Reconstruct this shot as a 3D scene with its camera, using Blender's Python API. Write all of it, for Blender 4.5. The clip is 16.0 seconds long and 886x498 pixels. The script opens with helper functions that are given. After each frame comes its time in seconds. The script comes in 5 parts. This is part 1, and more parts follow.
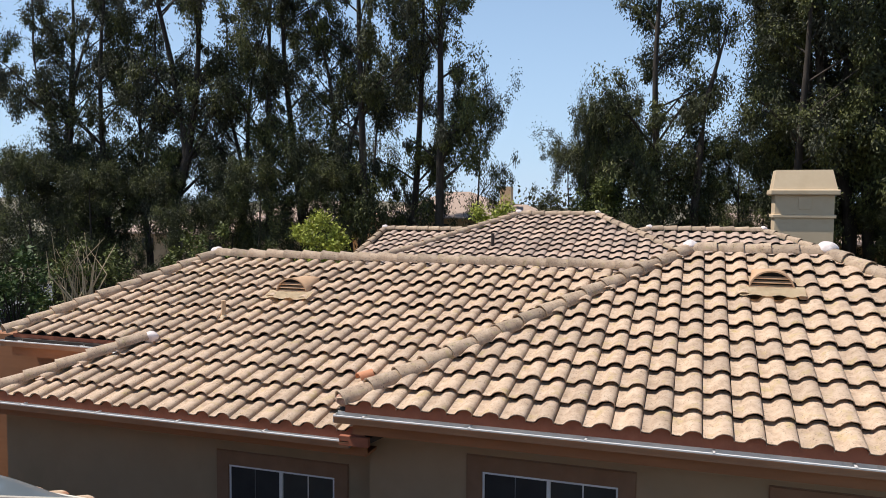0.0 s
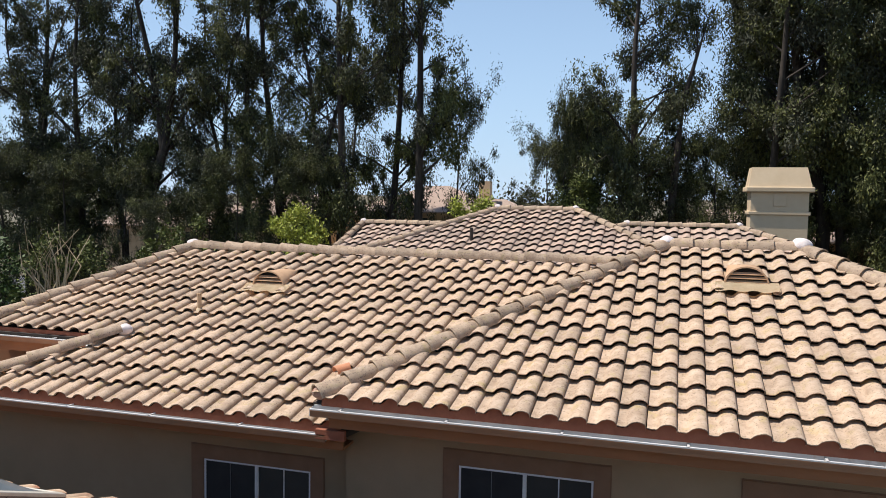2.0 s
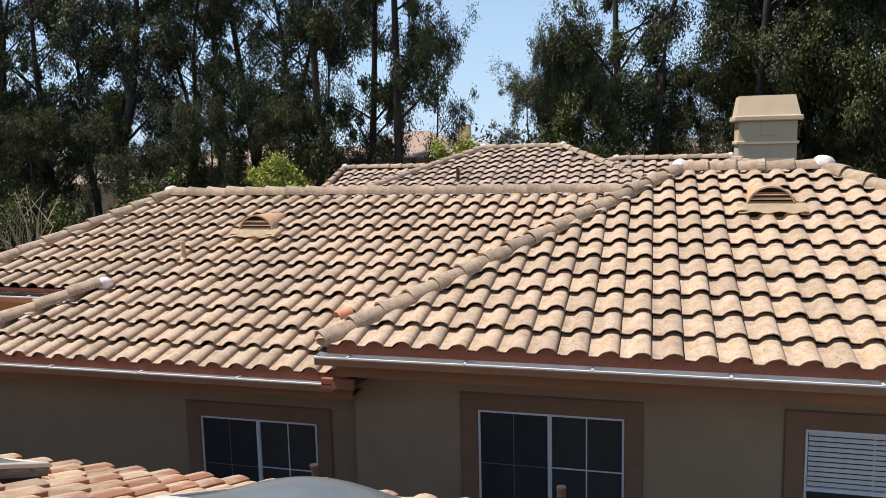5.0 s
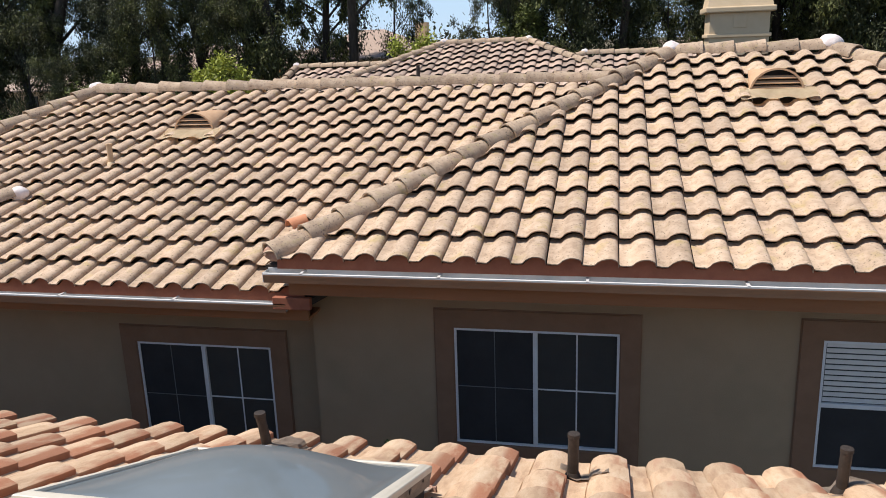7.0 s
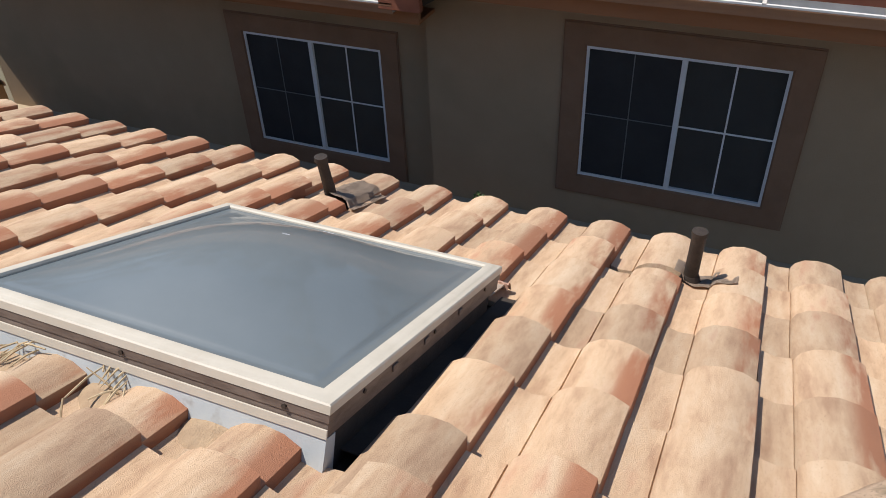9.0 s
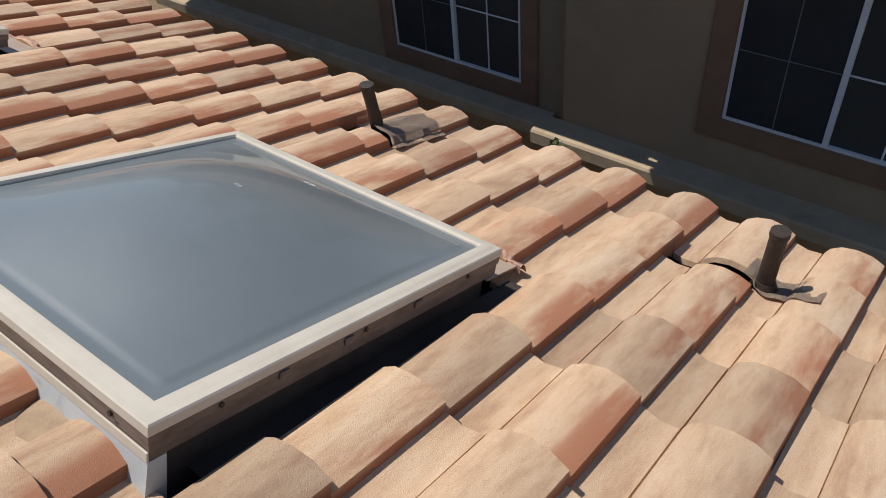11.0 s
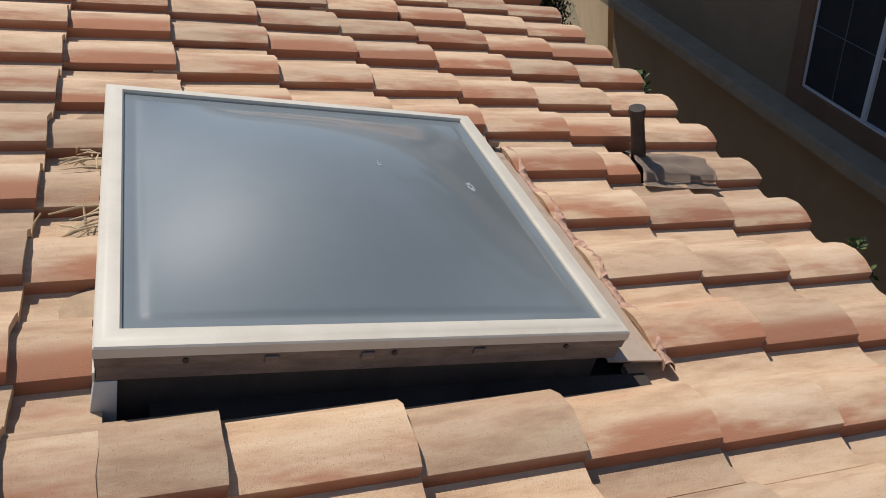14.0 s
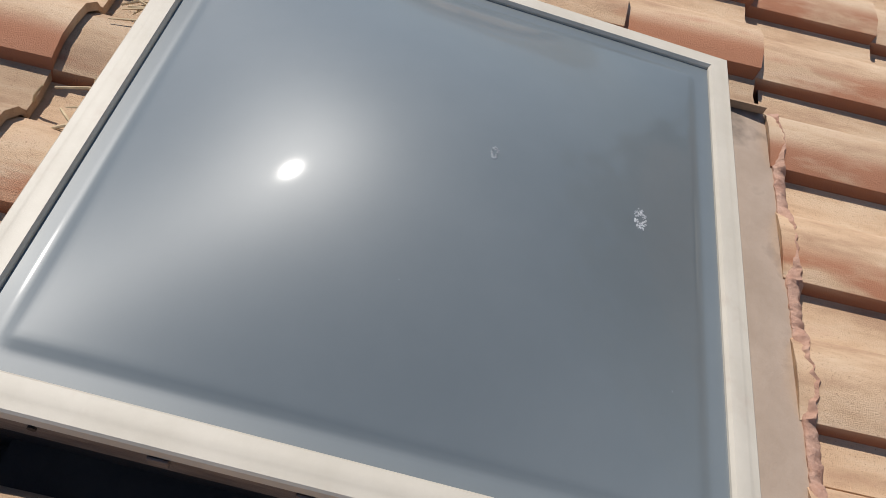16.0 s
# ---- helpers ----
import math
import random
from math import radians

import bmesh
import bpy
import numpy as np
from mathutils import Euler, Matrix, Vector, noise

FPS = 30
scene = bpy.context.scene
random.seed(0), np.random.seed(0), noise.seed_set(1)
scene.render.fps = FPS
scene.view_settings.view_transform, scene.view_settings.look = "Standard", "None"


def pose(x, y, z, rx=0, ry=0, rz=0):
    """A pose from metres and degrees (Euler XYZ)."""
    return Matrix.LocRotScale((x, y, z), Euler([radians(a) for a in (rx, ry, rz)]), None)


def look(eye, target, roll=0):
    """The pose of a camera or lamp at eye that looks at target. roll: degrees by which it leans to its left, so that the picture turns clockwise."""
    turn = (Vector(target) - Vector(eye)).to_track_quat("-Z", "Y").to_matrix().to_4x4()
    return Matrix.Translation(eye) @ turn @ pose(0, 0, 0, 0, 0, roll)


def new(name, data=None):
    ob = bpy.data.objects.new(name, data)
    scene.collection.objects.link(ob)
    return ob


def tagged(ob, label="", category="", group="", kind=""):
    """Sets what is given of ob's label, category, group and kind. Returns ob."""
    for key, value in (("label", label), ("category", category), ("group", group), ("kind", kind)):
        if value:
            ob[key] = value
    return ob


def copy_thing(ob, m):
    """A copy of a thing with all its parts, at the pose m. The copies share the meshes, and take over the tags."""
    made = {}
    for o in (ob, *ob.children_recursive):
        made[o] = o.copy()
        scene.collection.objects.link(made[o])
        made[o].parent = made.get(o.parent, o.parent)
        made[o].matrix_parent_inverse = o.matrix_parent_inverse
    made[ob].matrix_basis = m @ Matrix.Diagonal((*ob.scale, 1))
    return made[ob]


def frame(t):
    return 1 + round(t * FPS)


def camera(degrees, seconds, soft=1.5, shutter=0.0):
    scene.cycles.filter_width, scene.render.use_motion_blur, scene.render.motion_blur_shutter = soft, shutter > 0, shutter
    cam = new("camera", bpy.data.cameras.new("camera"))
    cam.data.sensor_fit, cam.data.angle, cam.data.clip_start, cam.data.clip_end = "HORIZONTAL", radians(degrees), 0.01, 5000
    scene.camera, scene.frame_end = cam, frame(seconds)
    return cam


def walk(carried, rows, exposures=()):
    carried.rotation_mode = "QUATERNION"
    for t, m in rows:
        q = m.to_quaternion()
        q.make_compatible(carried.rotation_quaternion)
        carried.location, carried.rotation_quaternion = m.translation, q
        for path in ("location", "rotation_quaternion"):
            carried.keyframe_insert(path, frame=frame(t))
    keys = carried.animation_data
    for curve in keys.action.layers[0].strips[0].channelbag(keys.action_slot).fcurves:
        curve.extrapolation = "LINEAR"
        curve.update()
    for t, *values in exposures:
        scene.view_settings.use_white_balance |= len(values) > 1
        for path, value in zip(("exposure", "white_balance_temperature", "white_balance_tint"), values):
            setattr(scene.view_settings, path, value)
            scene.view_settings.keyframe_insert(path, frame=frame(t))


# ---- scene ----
cam = camera(59.2, 16.0, soft=0.9)
PATH = [
    (0, (1.44, 1.667, 7.926), (0.813, 3.562, 7.81), 0.4),
    (0.5, (1.442, 1.678, 7.922), (0.835, 3.58, 7.801), 0.7),
    (1, (1.45, 1.665, 7.929), (0.854, 3.57, 7.801), 0.7),
    (1.5, (1.43, 1.675, 7.918), (0.847, 3.584, 7.788), 0.8),
    (2, (1.443, 1.687, 7.918), (0.868, 3.598, 7.788), 0.9),
    (2.5, (1.417, 1.698, 7.9), (0.821, 3.602, 7.767), 1.1),
    (3, (1.316, 1.762, 7.854), (0.696, 3.659, 7.714), 2.2),
    (3.5, (1.118, 1.873, 7.794), (0.54, 3.782, 7.64), 0.8),
    (5.8, (0.713, 2.592, 7.569), (0.209, 4.506, 7.28), -1.7),
    (6, (0.623, 2.678, 7.539), (0.155, 4.602, 7.257), -1.1),
    (6.5, (0.526, 2.988, 7.492), (0.117, 4.922, 7.189), -2.0),
    (6.8, (0.514, 3.23, 7.434), (0.104, 5.147, 7.037), -1.0),
    (7, (0.546, 3.358, 7.419), (0.132, 5.25, 6.919), -2.0),
    (7.1, (0.542, 3.4, 7.419), (0.132, 5.269, 6.836), -2.1),
    (7.5, (0.535, 3.622, 7.38), (0.129, 5.404, 6.565), -2.6),
    (8, (0.459, 3.906, 7.371), (0.038, 5.572, 6.346), -1.9),
    (8.2, (0.452, 3.966, 7.365), (-0.016, 5.588, 6.293), -2.4),
    (8.5, (0.466, 4.094, 7.331), (-0.086, 5.666, 6.225), -2.6),
    (9, (0.519, 4.289, 7.314), (-0.157, 5.741, 6.116), -2.6),
    (9.2, (0.536, 4.344, 7.316), (-0.149, 5.747, 6.066), -3.8),
    (11.3, (0.776, 5.029, 7.167), (-0.241, 6.087, 5.809), -5.5),
    (11.5, (0.792, 5.107, 7.162), (-0.26, 6.133, 5.804), -5.4),
    (12, (0.901, 5.199, 7.11), (-0.434, 6.078, 5.908), -7.3),
    (12.5, (0.927, 5.25, 7.071), (-0.557, 5.91, 5.904), -10.1),
    (13, (0.891, 5.31, 7.071), (-0.628, 5.855, 5.889), -7.6),
    (13.5, (0.93, 5.431, 7.045), (-0.579, 5.886, 5.815), -8.0),
    (14, (0.929, 5.53, 7.018), (-0.592, 5.872, 5.765), -8.5),
    (14.5, (0.630, 5.668, 6.976), (-0.845, 5.892, 5.645), -3.5),
    (15, (0.384, 5.798, 6.951), (-1.002, 5.846, 5.510), -5.6),
    (15.5, (0.297, 5.919, 6.874), (-0.994, 5.655, 5.37), -10.4),
    (16, (0.162, 5.936, 6.84), (-1.04, 5.527, 5.295), -11.6),
]
walk(cam, [(t, look(eye, target, roll)) for t, eye, target, roll in PATH],
     exposures=((0.0, 0.20), (6.0, 0.26), (9.0, 0.18), (11.3, -0.10), (13.5, -0.08), (16.0, -0.15)))

# ---- world, sun and exposure ----
SUN_DIR = Vector((-0.445, -0.115, 0.888)).normalized()
world = bpy.data.worlds.new("sky")
scene.world = world
world.use_nodes = True
wn = world.node_tree
sky = wn.nodes.new("ShaderNodeTexSky")
sky.sky_type = "NISHITA"
sky.sun_disc = False
sky.sun_elevation = math.asin(SUN_DIR.z)
sky.sun_rotation = math.atan2(SUN_DIR.x, SUN_DIR.y)
sky.air_density, sky.dust_density, sky.ozone_density = 1.0, 0.0, 3.0
sky.altitude = 0
rise = wn.nodes.new("ShaderNodeSeparateXYZ")
wn.links.new(wn.nodes.new("ShaderNodeTexCoord").outputs["Generated"], rise.inputs[0])
thin = wn.nodes.new("ShaderNodeMapRange")
thin.inputs[1].default_value, thin.inputs[2].default_value = 0.0, 0.55
thin.inputs[3].default_value, thin.inputs[4].default_value = 0.85, 0.0
wn.links.new(rise.outputs[2], thin.inputs[0])
haze = wn.nodes.new("ShaderNodeMix")
haze.data_type = "RGBA"
haze.inputs[7].default_value = (3.75, 5.25, 7.3, 1)
wn.links.new(thin.outputs[0], haze.inputs[0])
wn.links.new(sky.outputs[0], haze.inputs[6])
wn.links.new(haze.outputs[2], wn.nodes["Background"].inputs[0])
wn.nodes["Background"].inputs[1].default_value = 0.115
sun = new("sun", bpy.data.lights.new("sun", "SUN"))
sun.data.energy, sun.data.angle, sun.data.color = 5.0, radians(0.53), (1.0, 0.955, 0.89)
sun.matrix_world = look(SUN_DIR * 60, (0, 0, 0))


# ---- materials ----
def material(name, colors, scale=6.0, rough=0.85, bump=0.2, bump_scale=60.0, metal=0.0, rand=0.0, island=0.0,
             coat=0.0, stain=None, stain_scale=2.5, stain_at=0.6, stain2=None, stain2_scale=30.0, stain2_at=0.66, spec=0.4, stretch=None, shoulder=None):
    """colors: 2 or 3 base colours mixed by noise; stain: a colour in larger patches; stain2: small specks;
    rand / island: brightness change from piece to piece;
    shoulder: a colour where the slip is worn off along one long edge of a tile; the edge's drop is painted darker, as
    shade."""
    m = bpy.data.materials.new(name)
    m.use_nodes = True
    nt = m.node_tree
    n, l = nt.nodes, nt.links
    bsdf = n["Principled BSDF"]
    co = raw = n.new("ShaderNodeTexCoord").outputs["Object"]
    info = n.new("ShaderNodeObjectInfo")
    geo = n.new("ShaderNodeNewGeometry")
    seed = geo.outputs["Random Per Island"] if island else info.outputs["Random"]
    if rand or island:
        mul = n.new("ShaderNodeMath")
        mul.operation = "MULTIPLY"
        l.new(seed, mul.inputs[0])
        mul.inputs[1].default_value = 37.0
        add = n.new("ShaderNodeVectorMath")
        add.operation = "ADD"
        l.new(co, add.inputs[0])
        l.new(mul.outputs[0], add.inputs[1])
        co = add.outputs[0]
    plain = co
    if stretch:
        mp = n.new("ShaderNodeVectorMath")
        mp.operation = "MULTIPLY"
        l.new(co, mp.inputs[0])
        mp.inputs[1].default_value = stretch
        co = mp.outputs[0]

    def tex(s, detail=9.0, roughness=0.66, at=None):
        t = n.new("ShaderNodeTexNoise")
        l.new(at or co, t.inputs["Vector"])
        t.inputs["Scale"].default_value, t.inputs["Detail"].default_value, t.inputs["Roughness"].default_value = s, detail, roughness
        return t.outputs["Fac"]

    def ramp(fac, stops):
        r = n.new("ShaderNodeValToRGB")
        while len(r.color_ramp.elements) < len(stops):
            r.color_ramp.elements.new(0.5)
        for e, (p, c) in zip(r.color_ramp.elements, stops):
            e.position, e.color = p, (*c, 1) if len(c) == 3 else c
        l.new(fac, r.inputs[0])
        return r.outputs[0]

    def mix(a, b, fac, mode="MIX"):
        x = n.new("ShaderNodeMix")
        x.data_type, x.blend_type = "RGBA", mode
        l.new(fac, x.inputs[0]) if not isinstance(fac, float) else setattr(x.inputs[0], "default_value", fac)
        l.new(a, x.inputs[6])
        l.new(b, x.inputs[7]) if not isinstance(b, tuple) else setattr(x.inputs[7], "default_value", (*b, 1))
        return x.outputs[2]

    k = len(colors)
    col = ramp(tex(scale), [(0.32 + 0.36 * i / max(1, k - 1), c) for i, c in enumerate(colors)])
    if stain:
        f = ramp(tex(stain_scale, 4.0), [(stain_at - 0.08, (0, 0, 0)), (stain_at + 0.08, (1, 1, 1))])
        col = mix(col, stain, f)
    if stain2:
        f = ramp(tex(stain2_scale, 3.0, at=plain), [(stain2_at - 0.04, (0, 0, 0)), (stain2_at + 0.04, (1, 1, 1))])
        col = mix(col, stain2, f)
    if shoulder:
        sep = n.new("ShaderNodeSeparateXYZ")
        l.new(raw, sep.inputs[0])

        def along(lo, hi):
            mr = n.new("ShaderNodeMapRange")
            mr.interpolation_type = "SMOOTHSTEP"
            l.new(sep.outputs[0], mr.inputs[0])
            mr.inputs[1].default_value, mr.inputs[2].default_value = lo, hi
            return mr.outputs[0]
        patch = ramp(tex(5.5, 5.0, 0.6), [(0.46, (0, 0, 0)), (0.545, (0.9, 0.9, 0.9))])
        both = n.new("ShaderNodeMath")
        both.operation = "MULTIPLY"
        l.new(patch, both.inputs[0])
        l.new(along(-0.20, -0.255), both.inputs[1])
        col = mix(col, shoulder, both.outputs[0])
        # the edge's drop takes a darker red throughout, which deepens its shade
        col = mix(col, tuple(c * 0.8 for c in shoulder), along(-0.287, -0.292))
    amount = rand or island
    if amount:
        g = ramp(seed, [(0.0, (1 - amount,) * 3), (0.5, (1.0, 1.0, 1.0)), (1.0, (1 + amount * 0.5, 1 + amount * 0.42, 1 + amount * 0.3))])
        col = mix(col, g, 1.0, "MULTIPLY")
    l.new(col, bsdf.inputs["Base Color"])
    bsdf.inputs["Roughness"].default_value = rough
    bsdf.inputs["Metallic"].default_value = metal
    bsdf.inputs["Coat Weight"].default_value = coat
    bsdf.inputs["Specular IOR Level"].default_value = spec
    if bump:
        b = n.new("ShaderNodeBump")
        b.inputs["Strength"].default_value, b.inputs["Distance"].default_value = bump, 0.01
        l.new(tex(bump_scale, 8.0, 0.7, plain if bump_scale > 100 else co), b.inputs["Height"])
        l.new(b.outputs[0], bsdf.inputs["Normal"])
    return m


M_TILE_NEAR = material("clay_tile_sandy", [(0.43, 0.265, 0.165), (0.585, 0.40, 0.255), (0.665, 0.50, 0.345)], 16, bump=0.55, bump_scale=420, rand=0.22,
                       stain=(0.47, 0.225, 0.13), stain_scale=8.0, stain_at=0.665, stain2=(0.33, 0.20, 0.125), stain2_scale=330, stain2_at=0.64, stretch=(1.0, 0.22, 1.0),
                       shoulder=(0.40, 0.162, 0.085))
M_TILE_FACE = material("clay_tile_beige", [(0.35, 0.24, 0.160), (0.48, 0.344, 0.238), (0.555, 0.415, 0.302)], 9, bump=0.3, bump_scale=70, rand=0.17,
                       stain=(0.43, 0.315, 0.15), stain_scale=5.0, stain_at=0.64, stain2=(0.19, 0.14, 0.085), stain2_scale=46, stain2_at=0.625)
M_TILE_FAR = material("clay_tile_greyed", [(0.36, 0.255, 0.195), (0.48, 0.36, 0.285)], 6, bump=0.2, island=0.3, stain2=(0.2, 0.15, 0.11), stain2_scale=20)
M_TILE_REST = material("clay_tile_sandy_rest", [(0.42, 0.25, 0.15), (0.56, 0.37, 0.225), (0.63, 0.46, 0.31)], 8, bump=0.5, bump_scale=420, island=0.26,
                       stain=(0.43, 0.18, 0.092), stain_scale=5.0, stain_at=0.575)
M_TILE_FACE_REST = material("clay_tile_beige_rest", [(0.35, 0.24, 0.160), (0.48, 0.344, 0.238), (0.555, 0.415, 0.302)], 9, bump=0.3, bump_scale=70, island=0.17,
                            stain=(0.43, 0.315, 0.15), stain_scale=5.0, stain_at=0.64, stain2=(0.19, 0.14, 0.085), stain2_scale=46, stain2_at=0.625)
M_CAP = material("ridge_tile_weathered", [(0.27, 0.185, 0.125), (0.40, 0.29, 0.20), (0.47, 0.355, 0.255)], 8, bump=0.5, bump_scale=60, rand=0.22,
                 stain=(0.36, 0.28, 0.14), stain_scale=9, stain_at=0.64, stain2=(0.15, 0.11, 0.085), stain2_scale=45, stain2_at=0.62)
M_CAP_NEAR = material("ridge_tile_mottled", [(0.42, 0.27, 0.175), (0.56, 0.385, 0.255), (0.64, 0.46, 0.32)], 12, bump=0.6, bump_scale=260, rand=0.15,
                      stain=(0.20, 0.15, 0.09), stain_scale=9, stain_at=0.62, stain2=(0.22, 0.15, 0.10), stain2_scale=180, stain2_at=0.62)
M_MORTAR = material("mortar_white", [(0.62, 0.52, 0.48), (0.78, 0.70, 0.66)], 14, bump=0.6, bump_scale=40)
M_MORTAR_PINK = material("mortar_pinkish", [(0.40, 0.22, 0.155), (0.54, 0.34, 0.25)], 30, bump=0.8, bump_scale=50)
# roof underlay; also the painted shade beside the skylight curbs
M_FELT_SHADE = material("roof_felt_and_shade", [(0.035, 0.027, 0.022), (0.06, 0.045, 0.035)], 9, bump=0.3)
M_BIRDSTOP = material("eave_closure_red", [(0.26, 0.085, 0.045), (0.34, 0.12, 0.065)], 8, bump=0.2)
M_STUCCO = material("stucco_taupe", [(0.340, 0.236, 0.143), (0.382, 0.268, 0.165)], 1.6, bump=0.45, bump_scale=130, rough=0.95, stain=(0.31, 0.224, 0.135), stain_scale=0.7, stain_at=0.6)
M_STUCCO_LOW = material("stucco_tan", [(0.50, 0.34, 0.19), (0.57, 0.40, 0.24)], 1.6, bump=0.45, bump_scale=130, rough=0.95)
M_BAND = material("stucco_band", [(0.36, 0.275, 0.18), (0.45, 0.35, 0.235)], 4, bump=0.5, bump_scale=90, rough=0.95, stain=(0.30, 0.23, 0.16), stain_scale=5, stain_at=0.66)
M_TRIM = material("window_surround_brown", [(0.215, 0.118, 0.068), (0.262, 0.148, 0.088)], 3, bump=0.35, bump_scale=120, rough=0.9)
M_FASCIA = material("fascia_rust_brown", [(0.27, 0.112, 0.045), (0.34, 0.145, 0.062)], 2.5, bump=0.12, bump_scale=30, rough=0.65, stretch=(0.3, 1, 3))
M_GUTTER = material("gutter_white_metal", [(0.55, 0.53, 0.50), (0.70, 0.68, 0.65)], 4, bump=0.08, rough=0.42, spec=0.5, stain=(0.40, 0.34, 0.28), stain_scale=5, stain_at=0.68)
M_GUTTER_OUT = material("gutter_brown_face", [(0.30, 0.15, 0.08), (0.36, 0.19, 0.10)], 3, bump=0.08, rough=0.5)
M_WHITE = material("window_frame_white", [(0.66, 0.66, 0.66), (0.76, 0.76, 0.75)], 5, bump=0.05, rough=0.45)
M_GRID = material("muntin_grey_white", [(0.13, 0.135, 0.14), (0.18, 0.185, 0.19)], 5, bump=0.0, rough=0.5)
M_SCREEN = material("insect_screen_dark", [(0.022, 0.022, 0.024), (0.034, 0.034, 0.036)], 3, bump=0.15, bump_scale=400, rough=0.85)
M_GLASS = material("window_glass_dark", [(0.042, 0.044, 0.044), (0.060, 0.062, 0.060)], 1.2, bump=0.0, rough=0.06, spec=0.5)
M_BLIND = material("blind_white", [(0.62, 0.60, 0.57), (0.70, 0.68, 0.65)], 5, bump=0.0, rough=0.6)
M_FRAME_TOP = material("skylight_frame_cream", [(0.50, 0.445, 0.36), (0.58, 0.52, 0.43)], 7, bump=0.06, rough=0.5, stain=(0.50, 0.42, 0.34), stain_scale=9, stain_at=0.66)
# weathering, with the shade on the frame's sides put into the dark brown
M_FRAME_SIDE = material("skylight_frame_weathered_shaded", [(0.10, 0.07, 0.055), (0.21, 0.16, 0.13)], 9, bump=0.12, rough=0.55, stretch=(1, 1, 4), stain=(0.10, 0.08, 0.07), stain_scale=16, stain_at=0.68)
M_CURB = material("curb_flashing_grey", [(0.40, 0.43, 0.44), (0.50, 0.53, 0.53)], 5, bump=0.15, rough=0.5, stain=(0.28, 0.25, 0.22), stain_scale=8, stain_at=0.7)
M_FLASH = material("flashing_painted_tan", [(0.34, 0.255, 0.19), (0.43, 0.33, 0.255)], 7, bump=0.2, rough=0.6, stain=(0.22, 0.17, 0.13), stain_scale=7, stain_at=0.64)
M_DOME = material("skylight_dome_smoked", [(0.124, 0.143, 0.150), (0.153, 0.172, 0.178)], 1.5, bump=0.0, rough=0.47, coat=0.42, spec=0.55, stain2=(0.24, 0.26, 0.27), stain2_scale=70, stain2_at=0.80)
M_DOME.node_tree.nodes["Principled BSDF"].inputs["Coat Roughness"].default_value = 0.06
M_SPECK = material("bird_dropping_white", [(0.38, 0.39, 0.40), (0.62, 0.62, 0.62)], 60, bump=0.4, bump_scale=120)
M_PIPE = material("vent_pipe_dark", [(0.022, 0.016, 0.012), (0.055, 0.038, 0.028)], 16, bump=0.4, rough=0.6, stain=(0.13, 0.09, 0.065), stain_scale=22, stain_at=0.70)
M_PIPE_TAN = material("vent_pipe_tan", [(0.50, 0.33, 0.19), (0.58, 0.40, 0.24)], 16, bump=0.2)
M_VENT = material("dormer_vent_tan", [(0.50, 0.30, 0.17), (0.60, 0.38, 0.22)], 9, bump=0.15, rough=0.6)
M_APRON = material("vent_apron_cream", [(0.62, 0.47, 0.29), (0.72, 0.57, 0.38)], 9, bump=0.2)
M_DARK = material("unlit_inside_black", [(0.008, 0.007, 0.006), (0.014, 0.012, 0.010)], 5, bump=0.0, rough=0.95)
M_CHIMNEY = material("chimney_stucco", [(0.56, 0.42, 0.265), (0.62, 0.475, 0.31)], 1.5, bump=0.3, bump_scale=80, rough=0.95)
M_TERRACOTTA = material("terracotta_fresh", [(0.50, 0.20, 0.10), (0.60, 0.28, 0.15)], 12, bump=0.3)
M_STRAW = material("dry_straw", [(0.36, 0.26, 0.15), (0.55, 0.43, 0.27)], 20, bump=0.1)
M_DIRT = material("silt_dirt", [(0.34, 0.235, 0.15), (0.46, 0.33, 0.21)], 25, bump=0.8, bump_scale=60)
M_BARK = material("eucalyptus_bark", [(0.016, 0.012, 0.009), (0.036, 0.027, 0.020), (0.075, 0.057, 0.042)], 3, bump=0.6, bump_scale=12, stretch=(1, 1, 0.25))
M_GROUND = material("dry_earth_and_grass", [(0.10, 0.085, 0.05), (0.15, 0.12, 0.075), (0.09, 0.10, 0.045)], 0.25, bump=0.4, bump_scale=6)
M_ROAD = material("asphalt_pale", [(0.10, 0.10, 0.105), (0.14, 0.14, 0.145)], 0.9, bump=0.2)


def leaf_material(name, dark, light):
    return material(name, [dark, light], 0.8, bump=0.0, rough=0.65, island=0.6, spec=0.35)


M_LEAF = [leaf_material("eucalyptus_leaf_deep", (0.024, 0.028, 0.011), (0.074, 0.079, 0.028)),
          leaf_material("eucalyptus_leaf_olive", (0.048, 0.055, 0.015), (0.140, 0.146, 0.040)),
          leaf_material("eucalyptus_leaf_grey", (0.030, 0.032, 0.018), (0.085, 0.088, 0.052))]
M_LEAF_LIME = leaf_material("shrub_leaf_lime", (0.22, 0.25, 0.03), (0.47, 0.49, 0.09))
M_LEAF_OLIVE = leaf_material("shrub_leaf_olive", (0.06, 0.075, 0.016), (0.17, 0.19, 0.045))
M_LEAF_MID = leaf_material("shrub_leaf_green", (0.03, 0.055, 0.012), (0.085, 0.13, 0.03))
M_CYPRESS = leaf_material("cypress_leaf", (0.012, 0.022, 0.010), (0.030, 0.050, 0.020))


# ---- mesh helpers ----
def finish(me, mat, smooth=None):
    me.materials.append(mat)
    if smooth is not None:
        me.polygons.foreach_set("use_smooth", [True] * len(me.polygons))
        me.set_sharp_from_angle(angle=radians(smooth))
    return me


